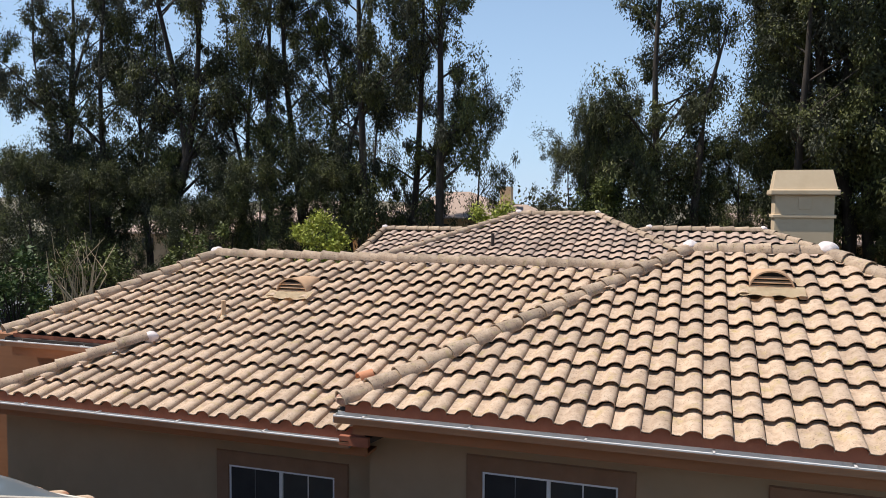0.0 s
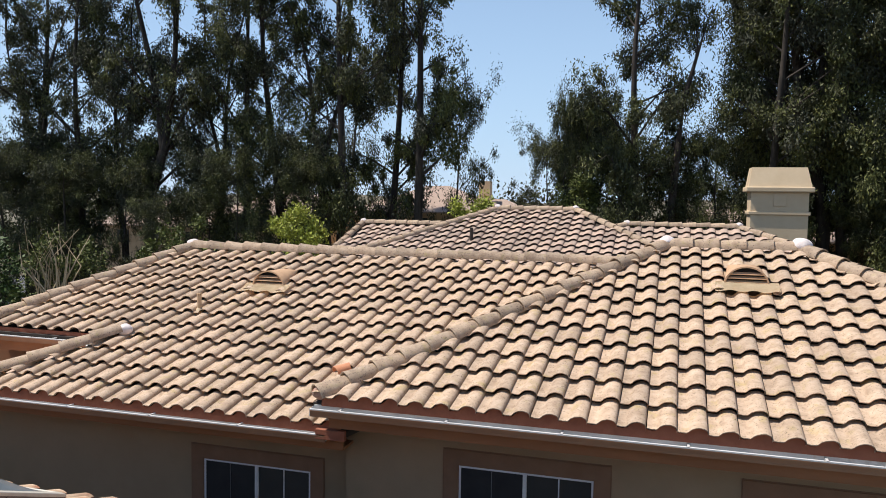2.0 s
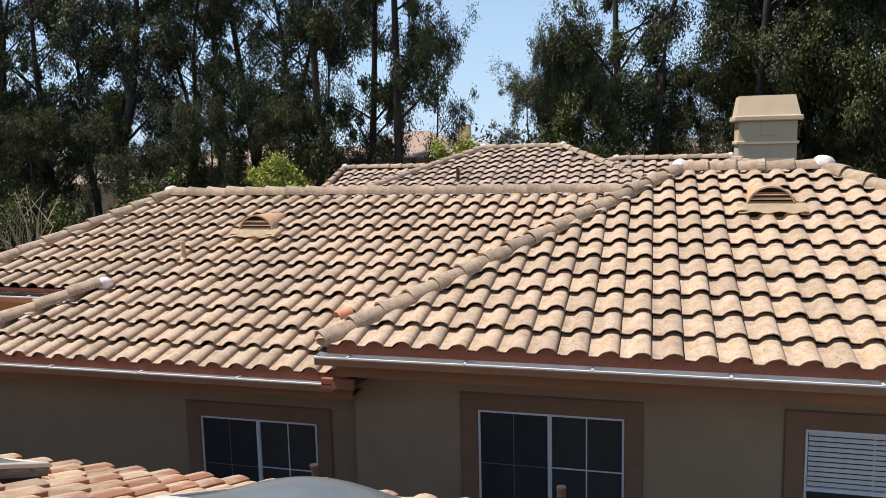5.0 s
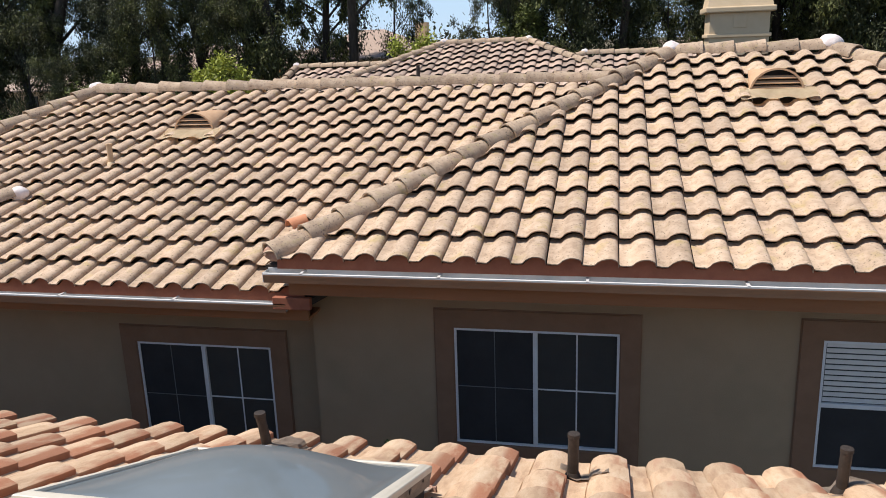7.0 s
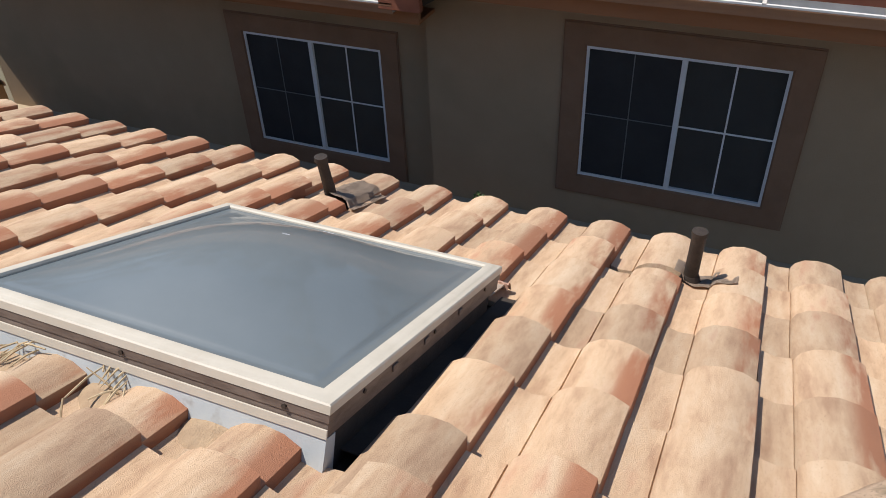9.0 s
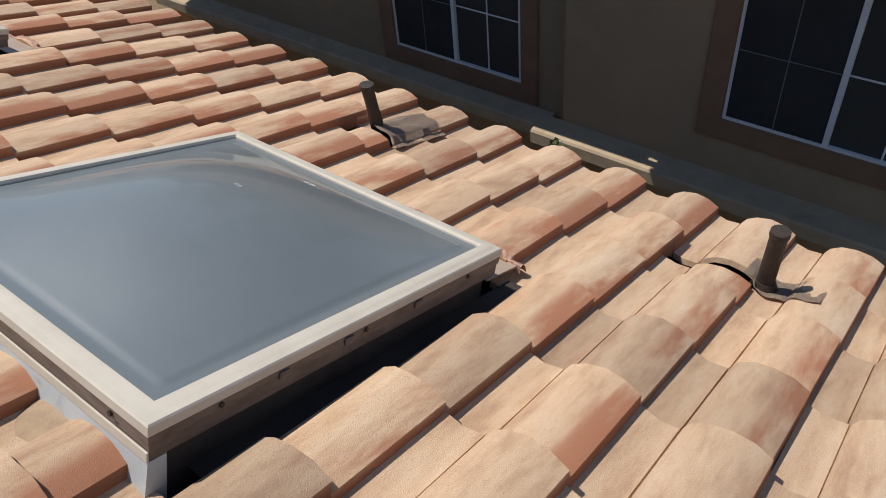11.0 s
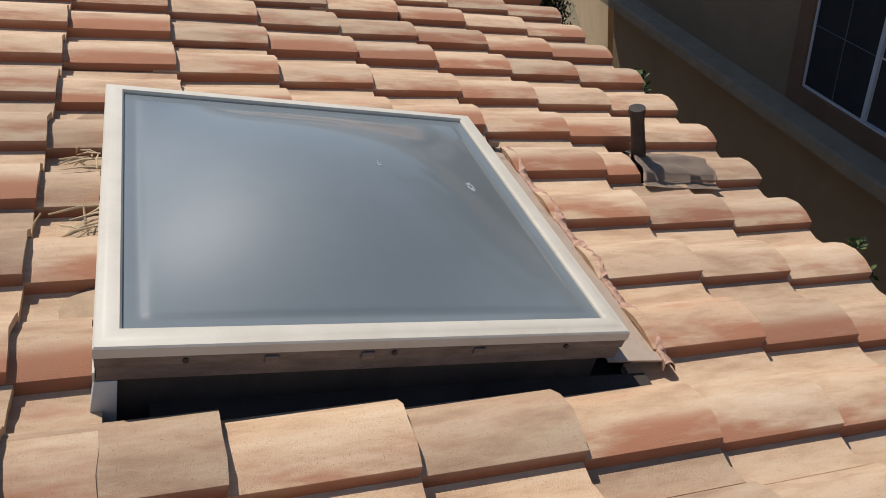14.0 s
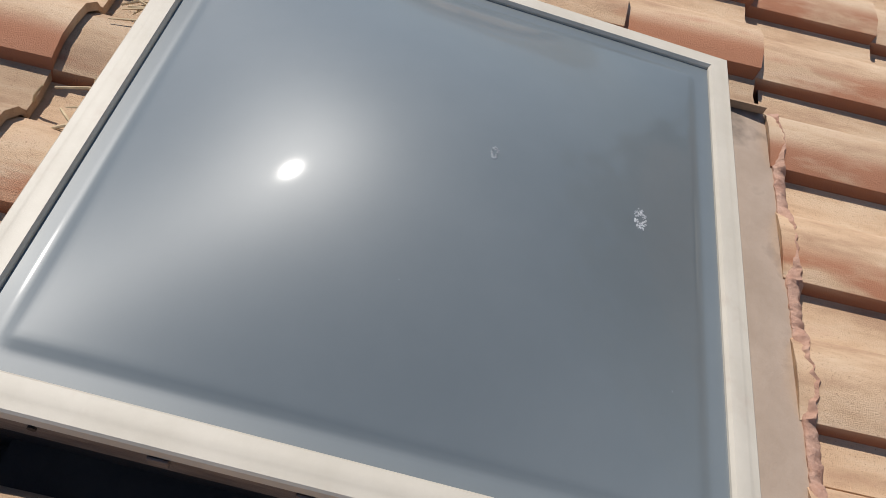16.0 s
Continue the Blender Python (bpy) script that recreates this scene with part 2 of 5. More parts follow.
def bm_mesh(name, bm, mat, smooth=None, recalc=True):
    if recalc:
        bmesh.ops.recalc_face_normals(bm, faces=bm.faces)
    me = bpy.data.meshes.new(name)
    bm.to_mesh(me)
    bm.free()
    return finish(me, mat, smooth)


def part(name, bm, mat, parent=None, label="", smooth=None, m=None):
    ob = new(name, bm_mesh(name, bm, mat, smooth))
    if m is not None:
        ob.matrix_world = m
    ob.parent = parent
    if label:
        tagged(ob, label)
    return ob


def thing(name, label, category, kind="", group="", m=None):
    ob = new(name)
    ob.empty_display_size = 0.1
    if m is not None:
        ob.matrix_world = m
    return tagged(ob, label, category, group, kind)


def box(bm, lo, hi, bevel=0.0):
    lo, hi = Vector(lo), Vector(hi)
    r = bmesh.ops.create_cube(bm, size=1.0, matrix=Matrix.Translation((lo + hi) / 2) @ Matrix.Diagonal((*(hi - lo), 1)))
    if bevel:
        es = list({e for v in r["verts"] for e in v.link_edges})
        bmesh.ops.bevel(bm, geom=es, offset=bevel, segments=2, affect="EDGES", profile=0.5)
    return bm


def box_bm(lo, hi, bevel=0.0):
    return box(bmesh.new(), lo, hi, bevel)


def prism(bm, poly, axis_a, axis_b, axis_c, origin, c0, c1):
    """Extrudes a 2D outline (a, b) along axis c from c0 to c1."""
    a, b, c, o = Vector(axis_a), Vector(axis_b), Vector(axis_c), Vector(origin)
    v0 = [bm.verts.new(o + a * p + b * q + c * c0) for p, q in poly]
    v1 = [bm.verts.new(o + a * p + b * q + c * c1) for p, q in poly]
    n = len(poly)
    for i in range(n):
        bm.faces.new((v0[i], v0[(i + 1) % n], v1[(i + 1) % n], v1[i]))
    bm.faces.new(v0[::-1])
    bm.faces.new(v1)
    return bm


def slab(bm, pts, down):
    """A closed plate: polygon pts, thickened by the vector down."""
    d = Vector(down)
    v0 = [bm.verts.new(p) for p in pts]
    v1 = [bm.verts.new(Vector(p) + d) for p in pts]
    n = len(pts)
    bm.faces.new(v0)
    bm.faces.new(v1[::-1])
    for i in range(n):
        bm.faces.new((v0[i], v1[i], v1[(i + 1) % n], v0[(i + 1) % n]))
    return bm


def tube(bm, path, radii, seg=8, cap=True):
    rings = []
    for i, p in enumerate(path):
        p = Vector(p)
        d = (Vector(path[min(i + 1, len(path) - 1)]) - Vector(path[max(i - 1, 0)])).normalized()
        a = d.orthogonal().normalized() if abs(d.z) > 0.99 else d.cross(Vector((0, 0, 1))).normalized()
        b = d.cross(a)
        rings.append([bm.verts.new(p + (a * math.cos(t) + b * math.sin(t)) * radii[i]) for t in [2 * math.pi * k / seg for k in range(seg)]])
    for r, s in zip(rings, rings[1:]):
        for k in range(seg):
            bm.faces.new((r[k], r[(k + 1) % seg], s[(k + 1) % seg], s[k]))
    if cap:
        bm.faces.new(rings[0][::-1])
        bm.faces.new(rings[-1])
    return bm


# ---- roof tiles ----
PITCH, EXPO, LENGTH, THICK = 0.2897, 0.341, 0.41, 0.020
PITCH_F, EXPO_F = 0.2885, 0.405
PROFILE_NEAR = [(0.0, 0.010), (0.05, 0.0), (0.096, 0.004), (0.099, -0.002), (0.103, 0.012), (0.114, 0.030), (0.147, 0.050), (0.195, 0.060), (0.245, 0.055), (0.289, 0.038), (0.295, -0.008)]
PROFILE_FACE = [(0.0, 0.006), (0.04, -0.002), (0.088, 0.0), (0.104, 0.012), (0.124, 0.034), (0.152, 0.053), (0.188, 0.064), (0.222, 0.065), (0.252, 0.057), (0.272, 0.044), (0.281, 0.026), (0.284, -0.014)]


def tile_bm(profile, side, seed=0, length=LENGTH, rise=0.026, thick=THICK, expo=EXPO):
    """side +1: local x runs with the profile; -1: against it. Nose at y = 0, tail at y = -length... upslope is +y."""
    rnd = random.Random(seed)
    bm = bmesh.new()
    rows = []
    for v, lift in ((0.0, rise), (length, rise * (1 - length / expo))):
        jig = [rnd.uniform(-0.0035, 0.0035) if v == 0 else 0.0 for _ in profile]
        top = [bm.verts.new((side * s, v + j, w + lift)) for (s, w), j in zip(profile, jig)]
        bot = [bm.verts.new((side * s * (1 if i < len(profile) - 1 else 0.99), v + j, w + lift - thick)) for i, ((s, w), j) in enumerate(zip(profile, jig))]
        rows.append((top, bot))
    (t0, b0), (t1, b1) = rows
    for i in range(len(profile) - 1):
        bm.faces.new((t0[i], t0[i + 1], t1[i + 1], t1[i]))
        bm.faces.new((b0[i + 1], b0[i], b1[i], b1[i + 1]))
        bm.faces.new((t0[i + 1], t0[i], b0[i], b0[i + 1]))
        bm.faces.new((t1[i], t1[i + 1], b1[i + 1], b1[i]))
    for i in (0, -1):
        bm.faces.new((t0[i], t1[i], b1[i], b0[i]))
    bmesh.ops.recalc_face_normals(bm, faces=bm.faces)
    return bm


def slope_frame(origin, up, k):
    """Pose whose y runs up the slope in the level direction up, z is the roof's normal."""
    a = math.atan(k)
    up = Vector(up).normalized()
    v = up * math.cos(a) + Vector((0, 0, math.sin(a)))
    u = up.cross(Vector((0, 0, 1)))
    w = u.cross(v)
    m = Matrix((u, v, w)).transposed().to_4x4()
    m.translation = origin
    return m


def lay_tiles(parent, frame_m, profile, side, mat, rest_mat, phase, cols, rows, inside, cuts, single, skip=None, name="tile", trim=None, rise=0.026, thick=THICK, pitch=PITCH, expo=EXPO):
    """Rows of tiles on a slope. inside(x, y): whether a tile's middle lies on the roof face; cuts: vertical planes
    (point, normal) beyond which tiles are trimmed; single(x, y): whether the tile is a piece of its own."""
    meshes = []
    for i in range(4):
        meshes.append(bm_mesh(name, tile_bm(profile, side, i, expo + 0.07, rise, thick, expo), mat, 35))
    rest = bmesh.new()
    rnd = random.Random(len(name) + cols[0] * 7 + rows[1])
    inv = frame_m.inverted()
    for r in range(*rows):
        for c in range(*cols):
            x = phase + c * pitch
            jit = Matrix.Translation((side * 0 + rnd.uniform(-0.004, 0.004), rnd.uniform(-0.006, 0.006), rnd.uniform(0, 0.004)))
            turn = pose(0, 0, 0, rnd.uniform(-0.5, 0.5), rnd.uniform(-0.8, 0.8), rnd.uniform(-0.5, 0.5))
            local = Matrix.Translation((x, r * expo, 0)) @ jit @ turn
            m = frame_m @ local
            mid = m @ Vector((side * pitch / 2, expo / 2, 0))
            pick = rnd.randrange(4)
            if not inside(mid.x, mid.y) or (skip and skip(mid.x, mid.y)):
                continue
            crossing = [(p, n) for p, n in cuts if (Vector((mid.x, mid.y, 0)) - Vector(p)).dot(Vector(n)) > -0.32]
            if trim:
                crossing = crossing + trim(mid.x, mid.y)
            if crossing:
                bm = tile_bm(profile, side, pick, expo + 0.07, rise, thick, expo)
                bm.transform(m)
                for p, n in crossing:
                    g = bmesh.ops.bisect_plane(bm, geom=bm.verts[:] + bm.edges[:] + bm.faces[:], plane_co=p, plane_no=n, clear_outer=True)
                    ed = [e for e in g["geom_cut"] if isinstance(e, bmesh.types.BMEdge)]
                    if ed and bm.faces:
                        bmesh.ops.contextual_create(bm, geom=ed)
                if len(bm.faces) < 4:
                    bm.free()
                    continue
                bm.transform(m.inverted())
                me = bm_mesh(name, bm, mat, 35)
            elif single(mid.x, mid.y):
                me = meshes[pick]
            else:
                bm = tile_bm(profile, side, pick, expo + 0.07, rise, thick, expo)
                bm.transform(m)
                tmp = bpy.data.meshes.new("t")
                bm.to_mesh(tmp)
                bm.free()
                rest.from_mesh(tmp)
                bpy.data.meshes.remove(tmp)
                continue
            ob = new(name, me)
            ob.matrix_world = m
            ob.parent = parent
    if len(rest.faces):
        ob = part("tile_field", rest, rest_mat, parent, smooth=35)
        tagged(ob, "outer field of curved clay roof tiles", kind="stuff")
    else:
        rest.free()


def cap_bm(r0=0.115, r1=0.098, length=0.43, thick=0.018, seg=8, seed=0):
    """A half-barrel ridge tile: nose (wide end) at y = 0, running up +y."""
    rnd = random.Random(seed)
    bm = bmesh.new()
    rings = []
    for r, y, dz in ((r0 * 1.03, 0.0, 0.012), (r0, 0.03, 0.010), (r1, length, -0.012)):
        out, inn = [], []
        for i in range(seg + 1):
            t = math.pi * (-0.05 + 1.1 * i / seg)
            j = rnd.uniform(-0.003, 0.003)
            out.append(bm.verts.new((math.cos(t) * (r + j), y + (j if y == 0 else 0), math.sin(t) * (r + j) * 0.92 + dz)))
            inn.append(bm.verts.new((math.cos(t) * (r - thick), y, math.sin(t) * (r - thick) * 0.92 + dz)))
        rings.append((out, inn))
    for (a, b), (c, d) in zip(rings, rings[1:]):
        for i in range(seg):
            bm.faces.new((a[i], a[i + 1], c[i + 1], c[i]))
            bm.faces.new((b[i + 1], b[i], d[i], d[i + 1]))
    for (a, b), flip in ((rings[0], 1), (rings[-1], -1)):
        for i in range(seg):
            bm.faces.new((a[i + 1], a[i], b[i], b[i + 1])[::flip])
    for i in (0, seg):
        for (a, b), (c, d) in zip(rings, rings[1:]):
            bm.faces.new((a[i], c[i], d[i], b[i]))
    return bm


def lay_caps(parent, start, end, mat, lift=0.03, scale=1.0, name="ridge_tile", expo=0.36):
    """Ridge tiles from the low end up to the high end."""
    a, b = Vector(start), Vector(end)
    v = (b - a).normalized()
    u = v.cross(Vector((0, 0, 1))).normalized()
    w = u.cross(v)
    base = Matrix((u, v, w)).transposed().to_4x4()
    meshes = [bm_mesh(name, cap_bm(0.115 * scale, 0.098 * scale, expo + 0.07, seed=i), mat, 40) for i in range(3)]
    n = max(1, int((b - a).length / expo))
    rnd = random.Random(int(abs(a.x * 10 + b.y * 7)))
    for i in range(n):
        m = base.copy()
        m.translation = a + v * i * ((b - a).length / n) + w * lift
        ob = new(name, meshes[i % 3])
        ob.matrix_world = m @ pose(rnd.uniform(-.006, .006), 0, rnd.uniform(-.003, .006), rnd.uniform(-1, 1), rnd.uniform(-2, 2), rnd.uniform(-1.2, 1.2))
        ob.parent = parent


def lump(parent, name, at, r, mat, seed=0, squash=(1, 1, 0.8)):
    bm = bmesh.new()
    bmesh.ops.create_icosphere(bm, subdivisions=3, radius=r)
    for v in bm.verts:
        v.co *= 1 + 0.18 * noise.noise(v.co * (1.3 / r) + Vector((seed, 0, 0)))
        v.co = Vector((v.co.x * squash[0], v.co.y * squash[1], v.co.z * squash[2]))
    return part(name, bm, mat, parent, smooth=60, m=Matrix.Translation(at))


# ---- ground ----
bm = bmesh.new()
bmesh.ops.create_grid(bm, x_segments=90, y_segments=90, size=1500)
for v in bm.verts:
    d = max(0.0, v.co.length - 160)
    v.co.z = noise.noise(v.co * 0.004) * min(20.0, d * 0.03) - 0.02
ground = part("ground", bm, M_GROUND)
tagged(ground, "dry earth and sparse grass round the houses", "ground", kind="structure")
road = part("road", box_bm((-60, -8, -0.02), (-19, 60, 0.05)), M_ROAD)
tagged(road, "pale grey asphalt street beyond the roofs", "road", kind="structure")
part("road_marking", box_bm((-19.5, 13.10, 0.05), (-17.6, 13.24, 0.056)), M_WHITE, road, "white painted parking line")
part("road_marking", box_bm((-19.15, 12.85, 0.0505), (-19.0, 13.5, 0.0565)), M_WHITE, road, "white painted parking line")

# ---- near roof: the one that is walked on ----
KN = 0.375
NEAR_Y, NEAR_Z = 7.20, 5.195
HIP_C = 4.49   # hip line y = x + HIP_C
APEX_Y = 2.2


def near_z(y):
    return NEAR_Z + KN * (NEAR_Y - y)


near_house = thing("walked_house", "tan stucco house with a hipped clay tile roof", "house", kind="structure")
bm = bmesh.new()
ax = APEX_Y - HIP_C
slab(bm, [(-13, 7.14, near_z(7.14) - .03), (7.14 - HIP_C, 7.14, near_z(7.14) - .03), (ax, APEX_Y, near_z(APEX_Y) - .03), (-13, APEX_Y, near_z(APEX_Y) - .03)], (0, 0, -0.09))
near_roof = part("roof", bm, M_FELT_SHADE, near_house)
bm = bmesh.new()
slab(bm, [(7.14 - HIP_C, 7.14, near_z(7.14) - .03), (7.14 - HIP_C, -2.7, near_z(7.14) - .03), (ax, APEX_Y, near_z(APEX_Y) - .03)], (0, 0, -0.09))
part("side_roof", bm, M_FELT_SHADE, near_house)
bm = bmesh.new()
slab(bm, [(-13, APEX_Y, near_z(APEX_Y) - .03), (ax, APEX_Y, near_z(APEX_Y) - .03), (7.14 - HIP_C, -2.7, near_z(7.14) - .03), (-13, -2.7, near_z(7.14) - .03)], (0, 0, -0.09))
part("back_roof", bm, M_FELT_SHADE, near_house)
part("wall", box_bm((-12.6, -2.2, 0), (2.1, 6.75, 5.2)), M_STUCCO, near_house, "tan stucco wall below the eave")
part("fascia_board", box_bm((-12.9, 7.06, 4.98), (2.5, 7.11, 5.15)), M_FASCIA, near_house, "rust-brown fascia board")

SKY_X0, SKY_X1, SKY_Y0, SKY_Y1 = -1.222, -0.145, 5.155, 6.165
SKY2_DX = -2.56


def on_skylight(x, y):
    for dx in (0.0, SKY2_DX):
        if SKY_X0 + dx + 0.05 < x < SKY_X1 + dx + 0.03 and SKY_Y0 - 0.10 < y < SKY_Y1 + 0.06:
            return True
    return False


PIPES = [(-1.165, 6.765), (0.40, 6.775), (1.63, 6.90)]


def near_trim(x, y):
    """Tiles beside the skylights and at the vent pipes are cut."""
    for dx in (0.0, SKY2_DX):
        x0, x1 = SKY_X0 + dx, SKY_X1 + dx
        if SKY_Y0 - 0.15 < y < SKY_Y1 + 0.06:
            if x1 - 0.05 < x < x1 + 0.20:
                return [((x1 + 0.05, 0, 0), (-1, 0, 0))]
            if x0 - 0.20 < x <= x0 + 0.05:
                return [((x0 - 0.005, 0, 0), (1, 0, 0))]
        if SKY_Y1 < y < SKY_Y1 + 0.40 and x0 - 0.05 < x < x1 + 0.08:
            return [((0, SKY_Y1 + 0.100, 0), (0, -1, 0))]
    for px, py in PIPES:
        if abs(x - (px - 0.05)) < PITCH / 2 and abs(y - py) < 0.16:
            return [((0, py - 0.045, 0), (0, 1, 0))]
    return []


near_frame = slope_frame((0, NEAR_Y, NEAR_Z), (0, -1, 0), KN)
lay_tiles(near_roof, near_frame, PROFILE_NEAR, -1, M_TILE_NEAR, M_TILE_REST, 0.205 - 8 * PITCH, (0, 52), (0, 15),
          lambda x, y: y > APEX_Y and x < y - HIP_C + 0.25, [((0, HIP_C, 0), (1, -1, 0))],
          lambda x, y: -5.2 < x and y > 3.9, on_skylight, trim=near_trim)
side_frame = slope_frame((7.2 - HIP_C, 0, NEAR_Z), (-1, 0, 0), KN)
lay_tiles(near_house, side_frame, PROFILE_NEAR, -1, M_TILE_NEAR, M_TILE_REST, -7.0, (0, 52), (0, 15),
          lambda x, y: x > y - HIP_C - 0.2 and x > ax and (y > APEX_Y or x - ax > (APEX_Y - y)), [((0, HIP_C, 0), (-1, 1, 0))],
          lambda x, y: False)
back_frame = slope_frame((0, 2 * APEX_Y - NEAR_Y, NEAR_Z), (0, 1, 0), KN)
lay_tiles(near_house, back_frame, PROFILE_NEAR, -1, M_TILE_NEAR, M_TILE_REST, -12.6, (0, 55), (0, 15),
          lambda x, y: y < APEX_Y and x - ax < APEX_Y - y and x > -12.9, [], lambda x, y: False)
lay_caps(near_house, (7.2 - HIP_C, 2 * APEX_Y - 7.2, near_z(7.2) + .02), (ax, APEX_Y, near_z(APEX_Y) + .02), M_CAP_NEAR, lift=0.005, name="hip_tile")
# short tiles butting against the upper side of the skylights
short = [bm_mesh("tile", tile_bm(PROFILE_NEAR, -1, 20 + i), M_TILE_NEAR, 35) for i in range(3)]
for c in range(0, 52):
    x = 0.205 - 8 * PITCH + c * PITCH
    wx = -x + PITCH / 2
    if any(SKY_X0 + d - 0.1 < wx < SKY_X1 + d + 0.2 for d in (0.0, SKY2_DX)):
        ob = new("tile", short[c % 3])
        ob.matrix_world = near_frame @ Matrix.Translation((x, (NEAR_Y - 5.105) / math.cos(math.atan(KN)), -0.012))
        ob.parent = near_roof
lay_caps(near_roof, (7.2 - HIP_C, 7.2, near_z(7.2) + .02), (ax, APEX_Y, near_z(APEX_Y) + .02), M_CAP_NEAR, lift=0.005, scale=1.0, name="hip_tile")
lay_caps(near_roof, (-12.5, APEX_Y, near_z(APEX_Y) + .02), (ax, APEX_Y, near_z(APEX_Y) + .02), M_CAP_NEAR, lift=0.03, name="ridge_tile")


# ---- skylights ----
SKY_K = 0.385
SKY_FRAME = slope_frame(((SKY_X0 + SKY_X1) / 2, SKY_Y1, 5.760), (0, -1, 0), SKY_K)
SKY_W = (SKY_X1 - SKY_X0) / 2
SKY_L = (SKY_Y1 - SKY_Y0) / math.cos(math.atan(SKY_K))


def mitred(bm, x0, x1, y0, y1, outline):
    """A frame of four mitred bars; outline: closed section as (inset from the outer edge, height)."""
    corners = [(x0, y0, 1, 1), (x1, y0, -1, 1), (x1, y1, -1, -1), (x0, y1, 1, -1)]
    rings = [[bm.verts.new((cx + sx * i, cy + sy * i, h)) for i, h in outline] for cx, cy, sx, sy in corners]
    n = len(outline)
    for a in range(4):
        p, q = rings[a], rings[(a + 1) % 4]
        for i in range(n):
            bm.faces.new((p[i], p[(i + 1) % n], q[(i + 1) % n], q[i]))
    return bm


FLANGE = 0.072


def dome_height(u, v):
    """Shallow dome inside a flat flange, with a tight bend where they meet; u and v run from -1 to 1."""
    a, b = min(1.0, abs(u) / (1 - FLANGE)), min(1.0, abs(v) / (1 - FLANGE))
    f = max(0.0, (1 - a * a) * (1 - b * b)) ** 1.1
    p, q = min(1.0, (1 - a) / .035), min(1.0, (1 - b) / .035)
    return -0.011 + 0.108 * f + 0.004 * math.sin(p * math.pi / 2) * math.sin(q * math.pi / 2)


def skylight(m, label):
    top = thing("skylight", label, "skylight", group="roof skylights", m=m)
    W, L = SKY_W, SKY_L
    bm = mitred(bmesh.new(), -W + .030, W - .030, .030, L - .030, [(0.016, -0.085), (0.012, -0.20), (0.012, -0.26), (0.03, -0.26), (0.03, -0.085)])
    part("curb", bm, M_CURB, top, "pale blue-grey painted metal curb flashing")
    bm = prism(bmesh.new(), [(L - .04, -.089), (L - .003, -.089), (L + .014, -.265), (L - .04, -.265)], (0, 1, 0), (0, 0, 1), (1, 0, 0), (0, 0, 0), -W + .006, W - .016)
    part("curb_back", bm, M_CURB, top, "pale blue-grey painted metal back flashing")
    # the grey curb's sides get black panels that stand for their shade
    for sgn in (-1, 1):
        part("curb_side", box_bm((min(sgn * (W - .029), sgn * (W - .020)), .04, -.26), (max(sgn * (W - .029), sgn * (W - .020)), L - .036, -.087)), M_FELT_SHADE, top, "side panel of the curb, coloured black as its shade")
    bm = mitred(bmesh.new(), -W, W, 0, L, [(0, -0.010), (0.003, -0.0062), (0.012, -0.0042), (0.017, -0.0018), (0.022, 0.0), (0.042, 0.0), (0.046, -0.006), (0.046, -0.03), (0.0, -0.03)])
    part("frame", bm, M_FRAME_TOP, top, "cream painted aluminium retaining frame", smooth=30)
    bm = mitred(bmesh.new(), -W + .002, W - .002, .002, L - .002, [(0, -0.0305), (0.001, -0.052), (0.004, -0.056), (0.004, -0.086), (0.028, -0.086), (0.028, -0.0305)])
    part("skirt", bm, M_FRAME_SIDE, top, "weathered face of the frame, darkened to brown-grey as shade")
    part("lower_lip", box_bm((-W + .004, L - .004, -.088), (W - .004, L + .0005, -.066), .001), M_FRAME_TOP, top, "cream lower lip of the frame")
    bm = bmesh.new()
    n = 80
    e = 0.041
    grid = []
    for j in range(n + 1):
        row = []
        for i in range(n + 1):
            u, v = math.sin((i / n - .5) * math.pi), math.sin((j / n - .5) * math.pi)
            row.append(bm.verts.new((u * (W - e), L / 2 + v * (L / 2 - e), dome_height(u, v))))
        grid.append(row)
    for j in range(n):
        for i in range(n):
            bm.faces.new((grid[j][i], grid[j][i + 1], grid[j + 1][i + 1], grid[j + 1][i]))
    dome = part("dome", bm, M_DOME, top, "smoked grey acrylic dome with a soft sheen", smooth=60)
    sc = bmesh.new()
    bmesh.ops.create_cone(sc, cap_ends=True, segments=8, radius1=0.006, radius2=0.005, depth=0.006)
    me = bm_mesh("screw", sc, M_PIPE)
    for s, rz in ((-1, 0), (1, 0)):
        for f in (0.14, 0.5, 0.86):
            ob = new("screw", me)
            ob.parent = top
            ob.matrix_parent_inverse = Matrix()
            ob.matrix_basis = pose(s * (W - .002), f * L, -0.042, 0, 90, 0)
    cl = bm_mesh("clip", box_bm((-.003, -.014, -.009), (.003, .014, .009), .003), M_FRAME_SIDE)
    for f in (0.33, 0.55, 0.72):
        ob = new("clip", cl)
        ob.parent = top
        ob.matrix_basis = pose(-W, f * L, -0.046, 0, 0, 0)
    for y in (0.0, L):
        for f in (-0.8, 0.0, 0.8):
            ob = new("screw", me)
            ob.parent = top
            ob.matrix_basis = pose(f * W, y, -0.042, 90, 0, 0)
    return top


def settle(top):
    """Parts of a posed thing were built in its own space."""
    for o in top.children:
        o.matrix_parent_inverse = Matrix()


sky1 = skylight(SKY_FRAME, "square smoked dome skylight with cream frame on clay tiles")
settle(sky1)
sky2 = copy_thing(sky1, Matrix.Translation((SKY2_DX, 0, 0)) @ SKY_FRAME)


# ---- the house opposite ----
KF = 0.342
house = thing("house_opposite", "two-storey taupe stucco house with beige clay tile roofs", "house", kind="structure")
R_Y, R_Z = 9.50, 5.635      # right wing: tile noses at the eave
R_X0, R_X1 = -2.42, 6.90
